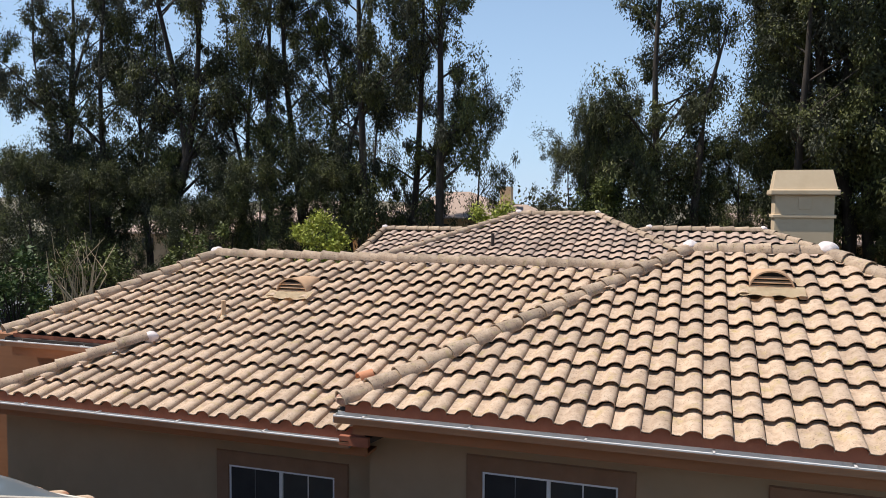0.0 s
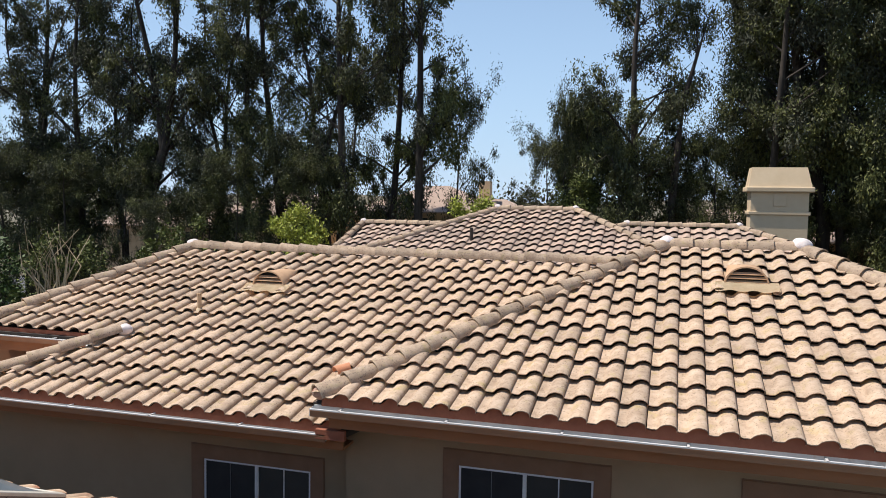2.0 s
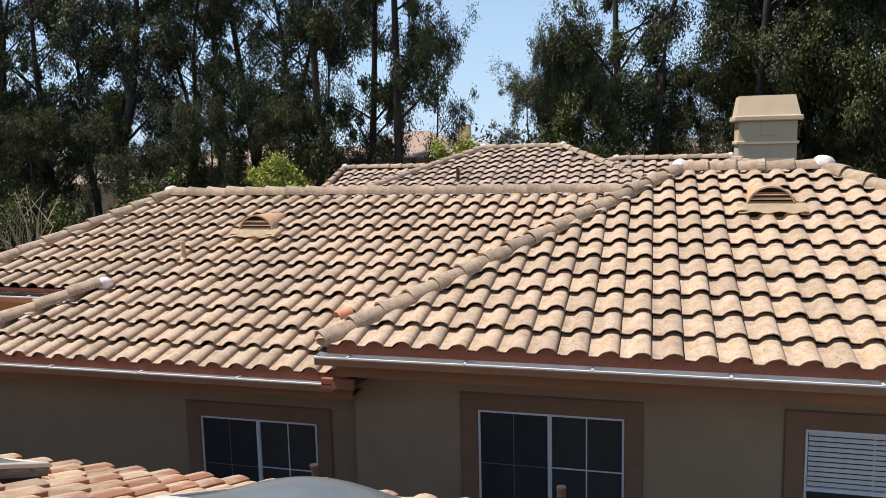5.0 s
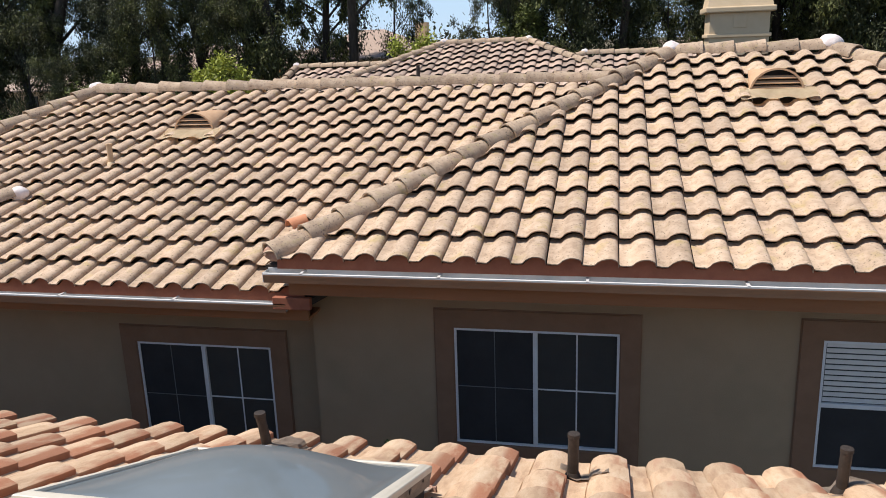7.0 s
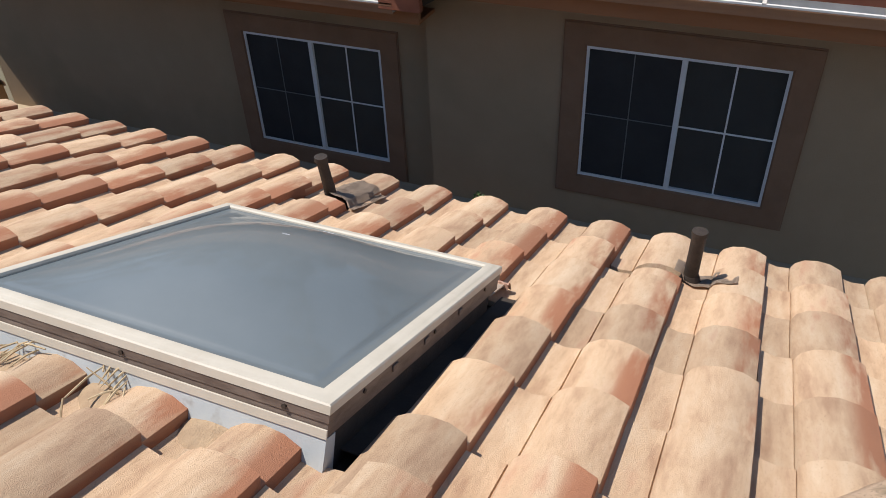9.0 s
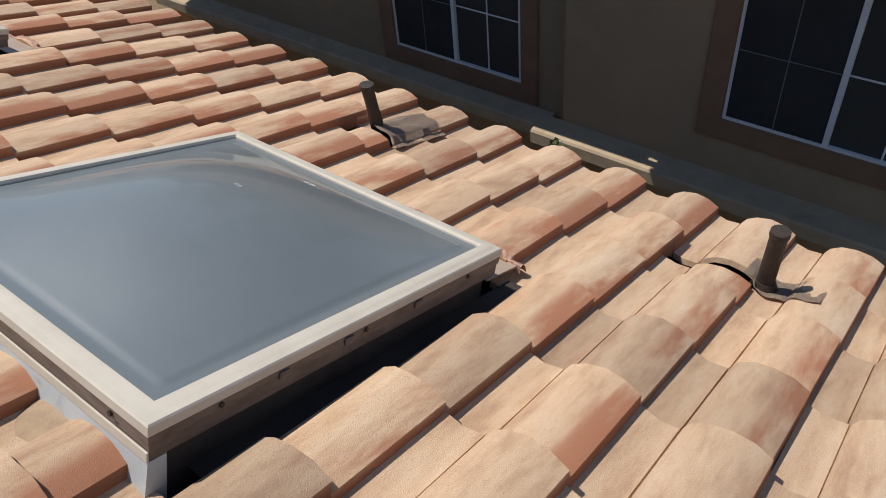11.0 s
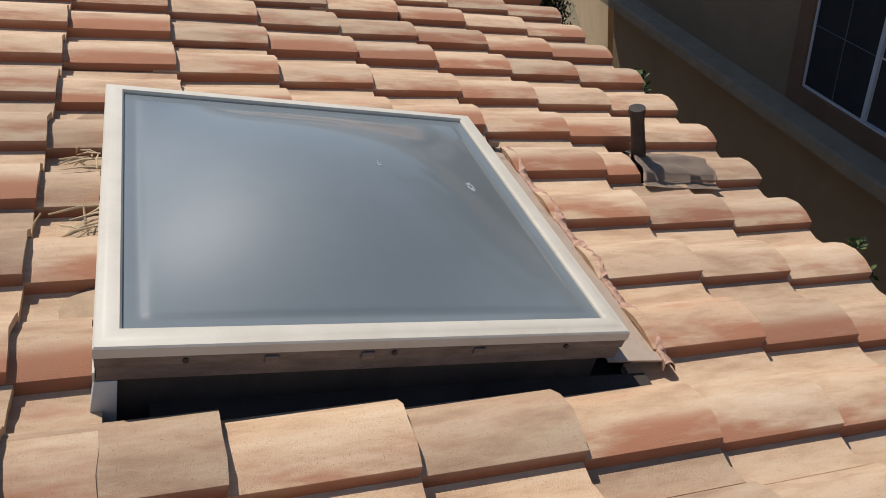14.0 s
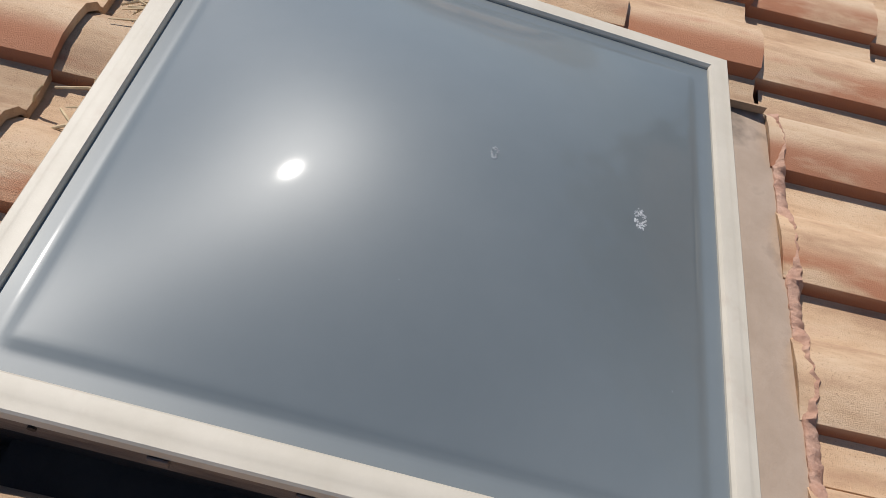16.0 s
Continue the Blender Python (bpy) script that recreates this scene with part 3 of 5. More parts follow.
R_RIDGE_Y, R_RX0, R_RX1 = 14.08, 1.29, 3.17
L_Y, L_Z = 9.70, 5.265      # left wing
L_RIDGE_Y = 14.42
L2_Y = 11.20                # set-back eave of the left wing
L_X0 = -7.75              # foot of its lower hip
SHADE_EAVE_X0 = -8.6            # end of its lower eave, run past the hip, unseen, to shade the wall


def rz(y):
    return R_Z + KF * (y - R_Y)


def lz(y):
    return L_Z + KF * (y - L_Y)


LEFT_CORNER = -7.32 - 0.545 * (L_RIDGE_Y - L2_Y)
# roof decks
bm = bmesh.new()
slab(bm, [(R_X0, R_Y + .05, rz(R_Y) - .03), (R_X1, R_Y + .05, rz(R_Y) - .03), (R_RX1, R_RIDGE_Y, rz(R_RIDGE_Y) - .03), (R_RX0, R_RIDGE_Y, rz(R_RIDGE_Y) - .03)], (0, 0, -.06))
right_roof = part("roof", bm, M_FELT_SHADE, house)
bm = bmesh.new()
slab(bm, [(R_X0, R_Y + .05, rz(R_Y) - .03), (R_RX0, R_RIDGE_Y, rz(R_RIDGE_Y) - .03), (R_X0, 18.8, rz(R_Y) - .03)], (0, 0, -.06))
slab(bm, [(R_X1, R_Y + .05, rz(R_Y) - .03), (R_X1, 18.8, rz(R_Y) - .03), (R_RX1, R_RIDGE_Y, rz(R_RIDGE_Y) - .03)], (0, 0, -.06))
slab(bm, [(R_RX0, R_RIDGE_Y, rz(R_RIDGE_Y) - .03), (R_RX1, R_RIDGE_Y, rz(R_RIDGE_Y) - .03), (R_X1, 18.8, rz(R_Y) - .03), (R_X0, 18.8, rz(R_Y) - .03)], (0, 0, -.06))
part("roof_back", bm, M_TILE_FAR, house)
bm = bmesh.new()
slab(bm, [(L_X0, L_Y + .05, lz(L_Y) - .03), (-2.10, L_Y + .05, lz(L_Y) - .03), (1.2, 13.7, lz(13.7) - .03), (1.2, L_RIDGE_Y, lz(L_RIDGE_Y) - .03), (-7.32, L_RIDGE_Y, lz(L_RIDGE_Y) - .03),
          (LEFT_CORNER, L2_Y, lz(L2_Y) - .03), (-6.42, L2_Y, lz(L2_Y) - .03)], (0, 0, -.06))
left_roof = part("roof", bm, M_FELT_SHADE, house)
bm = bmesh.new()
slab(bm, [(LEFT_CORNER, L2_Y, lz(L2_Y) - .03), (-7.32, L_RIDGE_Y, lz(L_RIDGE_Y) - .03), (LEFT_CORNER, 18, lz(L2_Y) - .03)], (0, 0, -.06))
slab(bm, [(-7.32, L_RIDGE_Y, lz(L_RIDGE_Y) - .03), (1.2, L_RIDGE_Y, lz(L_RIDGE_Y) - .03), (1.2, 18, lz(L2_Y) - .03), (LEFT_CORNER, 18, lz(L2_Y) - .03)], (0, 0, -.06))
slab(bm, [(SHADE_EAVE_X0, L_Y + .05, lz(L_Y) - .05), (L_X0, L_Y + .05, lz(L_Y) - .03), (-6.42, L2_Y, lz(L2_Y) - .03), (SHADE_EAVE_X0, L2_Y + .3, lz(L_Y) - .05)], (0, 0, -.06))
part("roof_back", bm, M_TILE_FAR, house)

right_frame = slope_frame((0, R_Y, R_Z), (0, 1, 0), KF)
hr = Vector((R_RX0 - R_X0, R_RIDGE_Y - R_Y, 0))
hr2 = Vector((R_RX1 - R_X1, R_RIDGE_Y - R_Y, 0))
nl, nr = Vector((-hr.y, hr.x, 0)).normalized(), Vector((-hr2.y, hr2.x, 0)).normalized() * -1


def side_of(p, n, x, y, slack):
    return (Vector((x, y, 0)) - Vector(p)).dot(n) < slack


VENT_B, VENT_A = (2.34, 12.72), (-4.88, 12.9)


def at_vent(c):
    return lambda x, y: abs(x - c[0]) < 0.18 and 0.0 < y - c[1] < 0.36


lay_tiles(right_roof, right_frame, PROFILE_FACE, 1, M_TILE_FACE, M_TILE_FACE_REST, 0.93 - 0.294 - 14 * PITCH_F, (0, 36), (0, 14),
          lambda x, y: y < R_RIDGE_Y - .05 and side_of((R_X0, R_Y, 0), nl, x, y, 0.2) and side_of((R_X1, R_Y, 0), nr, x, y, 0.2),
          [((R_X0, R_Y, 0), nl), ((R_X1, R_Y, 0), nr), ((0, R_RIDGE_Y, 0), (0, 1, 0))], lambda x, y: True, at_vent(VENT_B), rise=0.058, thick=0.010, pitch=PITCH_F, expo=EXPO_F)
LEFT_EDGE = -2.765
left_frame = slope_frame((0, L_Y, L_Z), (0, 1, 0), KF)
n_main = Vector((-1, 0.545, 0)).normalized()


def on_left(x, y):
    if y > L_RIDGE_Y - .05 or x > 1.0:
        return False
    if side_of((R_X0, R_Y, 0), nl, x, y, -0.75) and y > R_Y:
        return False
    if y < L2_Y:
        return x - L_X0 > (y - L_Y) * 0.92 - 0.2
    return side_of((LEFT_CORNER, L2_Y, 0), n_main, x, y, 0.2)


lay_tiles(left_roof, left_frame, PROFILE_FACE, 1, M_TILE_FACE, M_TILE_FACE_REST, LEFT_EDGE - 0.294 - 28 * PITCH_F, (0, 44), (0, 14), on_left,
          [((LEFT_CORNER, L2_Y, 0), n_main), ((0, L_RIDGE_Y, 0), (0, 1, 0))], lambda x, y: x > -5.6, at_vent(VENT_A), rise=0.058, thick=0.010, pitch=PITCH_F, expo=EXPO_F)

lay_caps(right_roof, (R_X0 + .05, R_Y + .05, rz(R_Y) + .03), (R_RX0, R_RIDGE_Y, rz(R_RIDGE_Y) + .03), M_CAP, lift=0.02, scale=1.14, name="hip_tile")
lay_caps(right_roof, (R_X1 - .05, R_Y + .05, rz(R_Y) + .03), (R_RX1, R_RIDGE_Y, rz(R_RIDGE_Y) + .03), M_CAP, lift=0.02, scale=1.14, name="hip_tile")
lay_caps(right_roof, (R_RX1, R_RIDGE_Y, rz(R_RIDGE_Y) + .03), (R_RX0, R_RIDGE_Y, rz(R_RIDGE_Y) + .03), M_CAP, lift=0.02, scale=1.14, name="ridge_tile")
lay_caps(left_roof, (-7.32, L_RIDGE_Y, lz(L_RIDGE_Y) + .03), (0.9, L_RIDGE_Y, lz(L_RIDGE_Y) + .03), M_CAP, lift=0.02, scale=1.14, name="ridge_tile")
lay_caps(left_roof, (LEFT_CORNER, L2_Y, lz(L2_Y) + .03), (-7.32, L_RIDGE_Y, lz(L_RIDGE_Y) + .03), M_CAP, lift=0.02, scale=1.14, name="hip_tile")
lay_caps(left_roof, (L_X0 + .05, L_Y + .05, lz(L_Y) + .04), (-6.36, L2_Y + .03, lz(L2_Y) + .10), M_CAP, lift=0.03, scale=1.1, name="hip_tile")
lump(right_roof, "mortar_cap", (R_RX0, R_RIDGE_Y, rz(R_RIDGE_Y) + .11), 0.115, M_MORTAR, 1)
lump(right_roof, "mortar_cap", (R_RX1, R_RIDGE_Y, rz(R_RIDGE_Y) + .11), 0.15, M_MORTAR, 2)
lump(left_roof, "mortar_cap", (-7.32, L_RIDGE_Y, lz(L_RIDGE_Y) + .10), 0.125, M_MORTAR, 3)
lump(left_roof, "mortar_cap", (-6.32, L2_Y + .06, lz(L2_Y) + .13), 0.11, M_MORTAR, 4)
lump(right_roof, "mortar_cap", (R_X0 + .10, R_Y + .10, rz(R_Y) + .09), 0.115, M_MORTAR_PINK, 5)

# a loose piece of unweathered tile lying by the foot of the hip
loose = thing("broken_tile", "loose terracotta-orange broken tile beside the hip", "roof tile", m=Matrix.Translation((-2.66, 10.68, lz(10.68) + .075)) @ pose(0, 0, 0, 18, 0, -40))
bm = cap_bm(0.085, 0.075, 0.20, 0.016, seed=9)
for v in bm.verts:
    if v.co.y > 0.1:
        v.co.y += 0.07 * noise.noise(v.co * 9)
part("shard", bm, M_TERRACOTTA, loose, smooth=40)
settle(loose)

# walls
WALL2_Y, WALL1_Y = 10.05, 10.22
WX = -2.23


def wall_with_holes(name, x0, x1, z0, z1, y, thick, holes, mat, parent, label):
    """A wall in the xz plane with rectangular openings through it."""
    bm = bmesh.new()
    xs = sorted({x0, x1, *[h[0] for h in holes], *[h[1] for h in holes]})
    zs = sorted({z0, z1, *[h[2] for h in holes], *[h[3] for h in holes]})
    for xa, xb in zip(xs, xs[1:]):
        for za, zb in zip(zs, zs[1:]):
            cx, cz = (xa + xb) / 2, (za + zb) / 2
            if any(h[0] < cx < h[1] and h[2] < cz < h[3] for h in holes):
                continue
            vs = [bm.verts.new((p, q, r)) for q in (y, y + thick) for p, r in ((xa, za), (xb, za), (xb, zb), (xa, zb))]
            bm.faces.new(vs[:4])
            bm.faces.new(vs[4:][::-1])
            for i in range(4):
                bm.faces.new((vs[i], vs[(i + 1) % 4], vs[4 + (i + 1) % 4], vs[4 + i]))
    bmesh.ops.remove_doubles(bm, verts=bm.verts, dist=0.0005)
    dead = [f for f in bm.faces if all(len(e.link_faces) > 2 for e in f.edges)]
    bmesh.ops.delete(bm, geom=dead, context="FACES_ONLY")
    return part(name, bm, mat, parent, label)


W2 = (-0.84, 0.665, 3.735, 4.90)
W1 = (-4.277, -2.777, 3.367, 4.54)
W3 = (2.345, 3.55, 3.735, 4.92)
BAND_Z = 3.24
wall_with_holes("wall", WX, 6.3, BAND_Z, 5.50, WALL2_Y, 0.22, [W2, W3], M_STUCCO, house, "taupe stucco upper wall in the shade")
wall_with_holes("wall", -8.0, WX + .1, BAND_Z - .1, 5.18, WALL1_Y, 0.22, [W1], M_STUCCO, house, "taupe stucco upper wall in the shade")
part("wall", box_bm((WX, WALL2_Y + .05, 0), (6.3, 18, BAND_Z)), M_STUCCO, house, "tan stucco lower wall")
part("wall", box_bm((-7.95, WALL1_Y + .05, 0), (WX, 17.5, BAND_Z - .1)), M_STUCCO, house, "tan stucco lower wall")
part("wall", box_bm((-8.0, WALL1_Y + .22, BAND_Z - .1), (-7.78, 11.66, 5.18)), M_STUCCO, house)
part("wall", box_bm((LEFT_CORNER - .9, 11.66, 0), (-6.8, 17, 5.7)), M_FASCIA, house, "rust-orange stucco side wall")
part("wall", box_bm((6.08, WALL2_Y + .22, BAND_Z), (6.3, 18, 5.5)), M_STUCCO, house)
# unseen black sheet that stands for the unlit rooms behind the windows
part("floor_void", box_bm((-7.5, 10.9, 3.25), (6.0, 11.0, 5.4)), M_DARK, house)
# band course, a real ledge
bm = bmesh.new()
prism(bm, [(0, 0), (-.235, -.02), (-.25, -.04), (-.25, -.15), (-.18, -.19), (0, -.19)], (0, 1, 0), (0, 0, 1), (1, 0, 0), (0, WALL2_Y, BAND_Z), WX - .18, 6.4)
part("band_course", bm, M_BAND, house, "brownish stucco ledge along the wall")
bm = bmesh.new()
prism(bm, [(0, 0), (-.20, -.02), (-.22, -.04), (-.22, -.15), (-.16, -.19), (0, -.19)], (0, 1, 0), (0, 0, 1), (1, 0, 0), (0, WALL1_Y, BAND_Z - .08), -8.2, WX - .18)
part("band_course", bm, M_BAND, house, "brownish stucco ledge along the wall")


def gutter(y_lip, z_lip, x0, x1, y_back, name="gutter"):
    """K-shaped gutter along x; bright inside and lip, brown outside."""
    g = thing(name, "white metal roof gutter with brown outer face", "gutter", kind="structure")
    bm = bmesh.new()
    w = y_back - y_lip
    prism(bm, [(0, 0), (.012, .004), (.014, -.004), (.020, -.07), (w - .01, -.07), (w - .01, .02), (w, .02), (w, -.078), (.012, -.078), (.0, -.012)], (0, 1, 0), (0, 0, 1), (1, 0, 0), (0, y_lip, z_lip), x0, x1)
    part("trough", bm, M_GUTTER, g)
    bm = bmesh.new()
    prism(bm, [(-.001, -.014), (-.001, -.022), (.008, -.06), (.010, -.088), (w - .01, -.088), (w - .01, -.079), (.011, -.079)], (0, 1, 0), (0, 0, 1), (1, 0, 0), (0, y_lip, z_lip), x0, x1)
    part("outer_face", bm, M_GUTTER_OUT, g, "brown painted outer face")
    part("end_cap", box_bm((x0 - .004, y_lip + .002, z_lip - .08), (x0, y_back, z_lip + .005)), M_GUTTER, g)
    me = bm_mesh("hanger", box_bm((-.012, 0, -.006), (.012, w, 0.004)), M_GUTTER)
    x = x0 + 0.35
    while x < x1:
        ob = new("hanger", me)
        ob.matrix_world = Matrix.Translation((x, y_lip, z_lip + .003))
        ob.parent = g
        x += 1.22
    return g


gutter(9.42, 5.565, R_X0 + .02, 6.95, 9.55)
# left end added past the hip along with the shading eave
gutter(9.60, 5.225, SHADE_EAVE_X0 - .05, -2.30, 9.73)
gutter(L2_Y - .10, lz(L2_Y) - .06, LEFT_CORNER, -6.9, L2_Y + .03)


def fascia(x0, x1, y, z0, z1, wall_y):
    bm = bmesh.new()
    box(bm, (x0, y, z0), (x1, y + .04, z1))
    box(bm, (x0, y + .04, z0), (x1, wall_y, z0 + .03))
    part("fascia_board", bm, M_FASCIA, house, "rust-brown fascia and soffit board")


fascia(WX - .0, 6.7, 9.56, 5.33, 5.60, WALL2_Y + .05)
# soffit carried beyond the hip foot to keep sun off the wall end
fascia(SHADE_EAVE_X0 + .1, -2.14, 9.74, 5.02, 5.24, WALL1_Y + .05)
fascia(LEFT_CORNER + .1, -7.0, L2_Y + .04, lz(L2_Y) - .32, lz(L2_Y) - .05, 11.7)
def closure(x0, x1, y, z_base, z_nose, edge):
    """A strip whose top follows the tile noses."""
    bm = bmesh.new()
    top = []
    n = int((x1 - x0) / 0.012)
    for i in range(n + 1):
        x = x0 + (x1 - x0) * i / n
        u = (x - (edge - 0.294)) % PITCH_F
        top.append((x, z_nose + 0.034 + float(np.interp(u, [p for p, q in PROFILE_FACE], [q for p, q in PROFILE_FACE]))))
    prism(bm, [(x0, z_base)] + top[1:-1] + [(x1, z_base)], (1, 0, 0), (0, 0, 1), (0, 1, 0), (0, y, 0), 0, 0.02)
    return part("eave_closure", bm, M_BIRDSTOP, house, "red clay eave closure under the tile noses")


closure(R_X0 + .12, R_X1 - .1, R_Y + .012, R_Z - .05, R_Z, 0.93)
closure(L_X0 + .15, -2.15, L_Y + .012, L_Z - .05, L_Z, LEFT_EDGE)
part("eave_closure", box_bm((LEFT_CORNER + .15, L2_Y + .02, lz(L2_Y) - .02), (-6.9, L2_Y + .04, lz(L2_Y) + .04)), M_BIRDSTOP, house)
part("valley_flashing", box_bm((-2.42, 9.60, 5.17), (-2.06, 9.66, 5.285), 0.006), M_BIRDSTOP, house, "rust-red metal splash guard at the valley")


def window(name, w, y, blinds=False):
    """Sliding window with surround, frame, sashes, glass and grids. w: x0, x1, z0, z1 of the opening."""
    x0, x1, z0, z1 = w
    win = thing(name, "white sliding window with dark glass and brown stucco surround", "window", kind="structure")
    t = 0.19
    bm = bmesh.new()
    outer = [(x0 - t, z0 - t), (x1 + t, z0 - t), (x1 + t, z1 + t), (x0 - t, z1 + t)]
    inner = [(x0, z0), (x1, z0), (x1, z1), (x0, z1)]
    f = y - 0.022
    vo, vi = [bm.verts.new((p, f, q)) for p, q in outer], [bm.verts.new((p, f, q)) for p, q in inner]
    vo2, vi2 = [bm.verts.new((p, y + .001, q)) for p, q in outer], [bm.verts.new((p, y + .06, q)) for p, q in inner]
    for i in range(4):
        j = (i + 1) % 4
        bm.faces.new((vo[i], vo[j], vi[j], vi[i]))
        bm.faces.new((vo[j], vo[i], vo2[i], vo2[j]))
        bm.faces.new((vi[i], vi[j], vi2[j], vi2[i]))
    bmesh.ops.recalc_face_normals(bm, faces=bm.faces)
    es = [e for e in bm.edges if all(abs(v.co.y - f) < 1e-5 for v in e.verts) and (e.verts[0] in vo) == (e.verts[1] in vo)]
    bmesh.ops.bevel(bm, geom=es, offset=0.012, segments=3, affect="EDGES")
    part("surround", bm, M_TRIM, win, "brown stucco-coated surround", smooth=40)
    d = 0.022
    yf = y - 0.008
    fr = mitred(bmesh.new(), x0, x1, z0, z1, [(0, 0), (0, 0.05), (d, 0.05), (d, 0)])
    fr.transform(Matrix(((1, 0, 0, 0), (0, 0, 1, yf), (0, 1, 0, 0), (0, 0, 0, 1))))
    part("window_frame", fr, M_WHITE, win, "white aluminium frame")
    xm = (x0 + x1) / 2
    if not blinds:
        part("meeting_stile", box_bm((xm - .021, yf - .002, z0 + d), (xm + .021, yf + .04, z1 - d), .003), M_WHITE, win)
        cells = [(x0 + d, xm - .021, z0 + d, z1 - d, True), (xm + .021, x1 - d, z0 + d, z1 - d, False)]
    else:
        zm = (z0 + z1) / 2
        part("meeting_rail", box_bm((x0 + d, yf - .002, zm - .02), (x1 - d, yf + .04, zm + .02), .003), M_WHITE, win)
        cells = [(x0 + d, x1 - d, zm + .02, z1 - d, False), (x0 + d, x1 - d, z0 + d, zm - .02, True)]
    for a, b, c, e, screened in cells:
        pane = part("pane", box_bm((a, yf + .030, c), (b, yf + .036, e)), M_GLASS, win, "dark reflecting pane")
        mx, mz = (a + b) / 2, (c + e) / 2
        yg = yf + .024
        if screened:
            part("insect_screen", box_bm((a, yf + .012, c), (b, yf + .014, e)), M_SCREEN, win, "dark mesh insect screen")
            yg = yf + .008
        thin = 0.004 if screened else 0.007
        part("muntin", box_bm((mx - thin, yg - .001, c), (mx + thin, yg + .003, e)), M_GRID if screened else M_WHITE, win)
        if not blinds:
            part("muntin", box_bm((a, yg - .003, mz - thin), (b, yg + .001, mz + thin)), M_GRID if screened else M_WHITE, win)
        if blinds and not screened:
            k = 0
            z = c + .03
            me = bm_mesh("blind_slat", box_bm((a + .01, yf + .018, -.019), (b - .01, yf + .022, .019)), M_BLIND)
            while z < e - .02:
                ob = new("blind_slat", me)
                ob.location = (0, 0, z)
                ob.parent = win
                z += 0.05
    return win


window("window_1", W1, WALL1_Y)
window("window_2", W2, WALL2_Y)
window("window_3", W3, WALL2_Y, blinds=True)

# ---- vents on the roof opposite ----
def dormer_vent(at, k):
    """Half-round louvred roof vent facing down the slope."""
    a = math.atan(k)
    v = thing("roof_vent", "half-round tan metal roof vent with louvres and apron", "roof vent", group="roof vents", m=Matrix.Translation(at))
    r = 0.29
    bm = bmesh.new()
    seg = 14
    def arc(rr, y, z):
        return [bm.verts.new((math.cos(math.pi * i / seg) * rr, y, math.sin(math.pi * i / seg) * rr * 0.92 + z)) for i in range(seg + 1)]
    f0, f1 = arc(r, 0, 0), arc(r - .022, 0, 0)
    b0 = [bm.verts.new((math.cos(math.pi * i / seg) * r * 0.75, 0.62, math.sin(math.pi * i / seg) * r * 0.12 + 0.62 * k)) for i in range(seg + 1)]
    g1 = arc(r - .022, 0.05, 0.0)
    for i in range(seg):
        bm.faces.new((f0[i], f0[i + 1], f1[i + 1], f1[i]))
        bm.faces.new((f0[i + 1], f0[i], b0[i], b0[i + 1]))
        bm.faces.new((f1[i], f1[i + 1], g1[i + 1], g1[i]))
    part("hood", bm, M_VENT, v, smooth=40)
    bm = bmesh.new()
    vs = [bm.verts.new((math.cos(math.pi * i / seg) * (r - .01), 0.06, math.sin(math.pi * i / seg) * (r - .01) * .92)) for i in range(seg + 1)]
    bm.faces.new(vs)
    # black plate in place of the shade inside the hood
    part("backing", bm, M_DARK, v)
    for z in (0.045, 0.10, 0.155):
        w = math.sqrt(max(0.0, (r - .02) ** 2 - (z / .92) ** 2))
        s = box_bm((-w, 0, -.006), (w, .055, .006))
        s.transform(Matrix.Translation((0, 0.005, z)) @ Matrix.Rotation(radians(28), 4, "X"))
        part("louvre", s, M_VENT, v)
    bm = bmesh.new()
    n = 20
    rows = []
    for j in range(4):
        row = []
        for i in range(n + 1):
            x = -0.40 + 0.80 * i / n
            y = 0.03 - 0.085 * j
            z = y * k + 0.035 + 0.012 * math.sin(x * 2 * math.pi / PITCH) * (j / 3) + (0.012 if j == 0 else 0)
            row.append(bm.verts.new((x, y + (0.015 * math.sin(i * 1.1) if j == 3 else 0), z)))
        rows.append(row)
    for j in range(3):
        for i in range(n):
            bm.faces.new((rows[j][i], rows[j][i + 1], rows[j + 1][i + 1], rows[j + 1][i]))
    g = bmesh.ops.solidify(bm, geom=bm.faces[:], thickness=0.008)
    part("apron", bm, M_APRON, v, "cream painted metal apron", smooth=50)
    settle(v)
    return v


vent = dormer_vent((VENT_B[0], VENT_B[1], rz(VENT_B[1]) + .075), KF)
copy_thing(vent, Matrix.Translation((VENT_A[0], VENT_A[1], lz(VENT_A[1]) + .075)))


def soil_pipe(at, h, r, k, m_pipe, m_boot, label, lean=(0, 0)):
    v = thing("vent_pipe", label, "vent pipe", group="roof vent pipes", m=Matrix.Translation(at))
    bm = bmesh.new()
    tube(bm, [(0, 0, -.08), (lean[0] * .4, lean[1] * .4, h * .4), (lean[0], lean[1], h)], [r, r, r * .97], 14)
    part("pipe", bm, m_pipe, v, smooth=40)
    bm = bmesh.new()
    tube(bm, [(0, 0, -.02), (0, 0, .02), (lean[0] * .2, lean[1] * .2, .05)], [r * 2.0, r * 1.55, r * 1.1], 14)
    part("collar", bm, m_boot, v, smooth=50)
    bm = bmesh.new()
    tube(bm, [(lean[0], lean[1], h - .012), (lean[0], lean[1], h + .006)], [r * 1.12, r * 1.08], 14)
    part("lip", bm, m_pipe, v, smooth=40)
    settle(v)
    return v


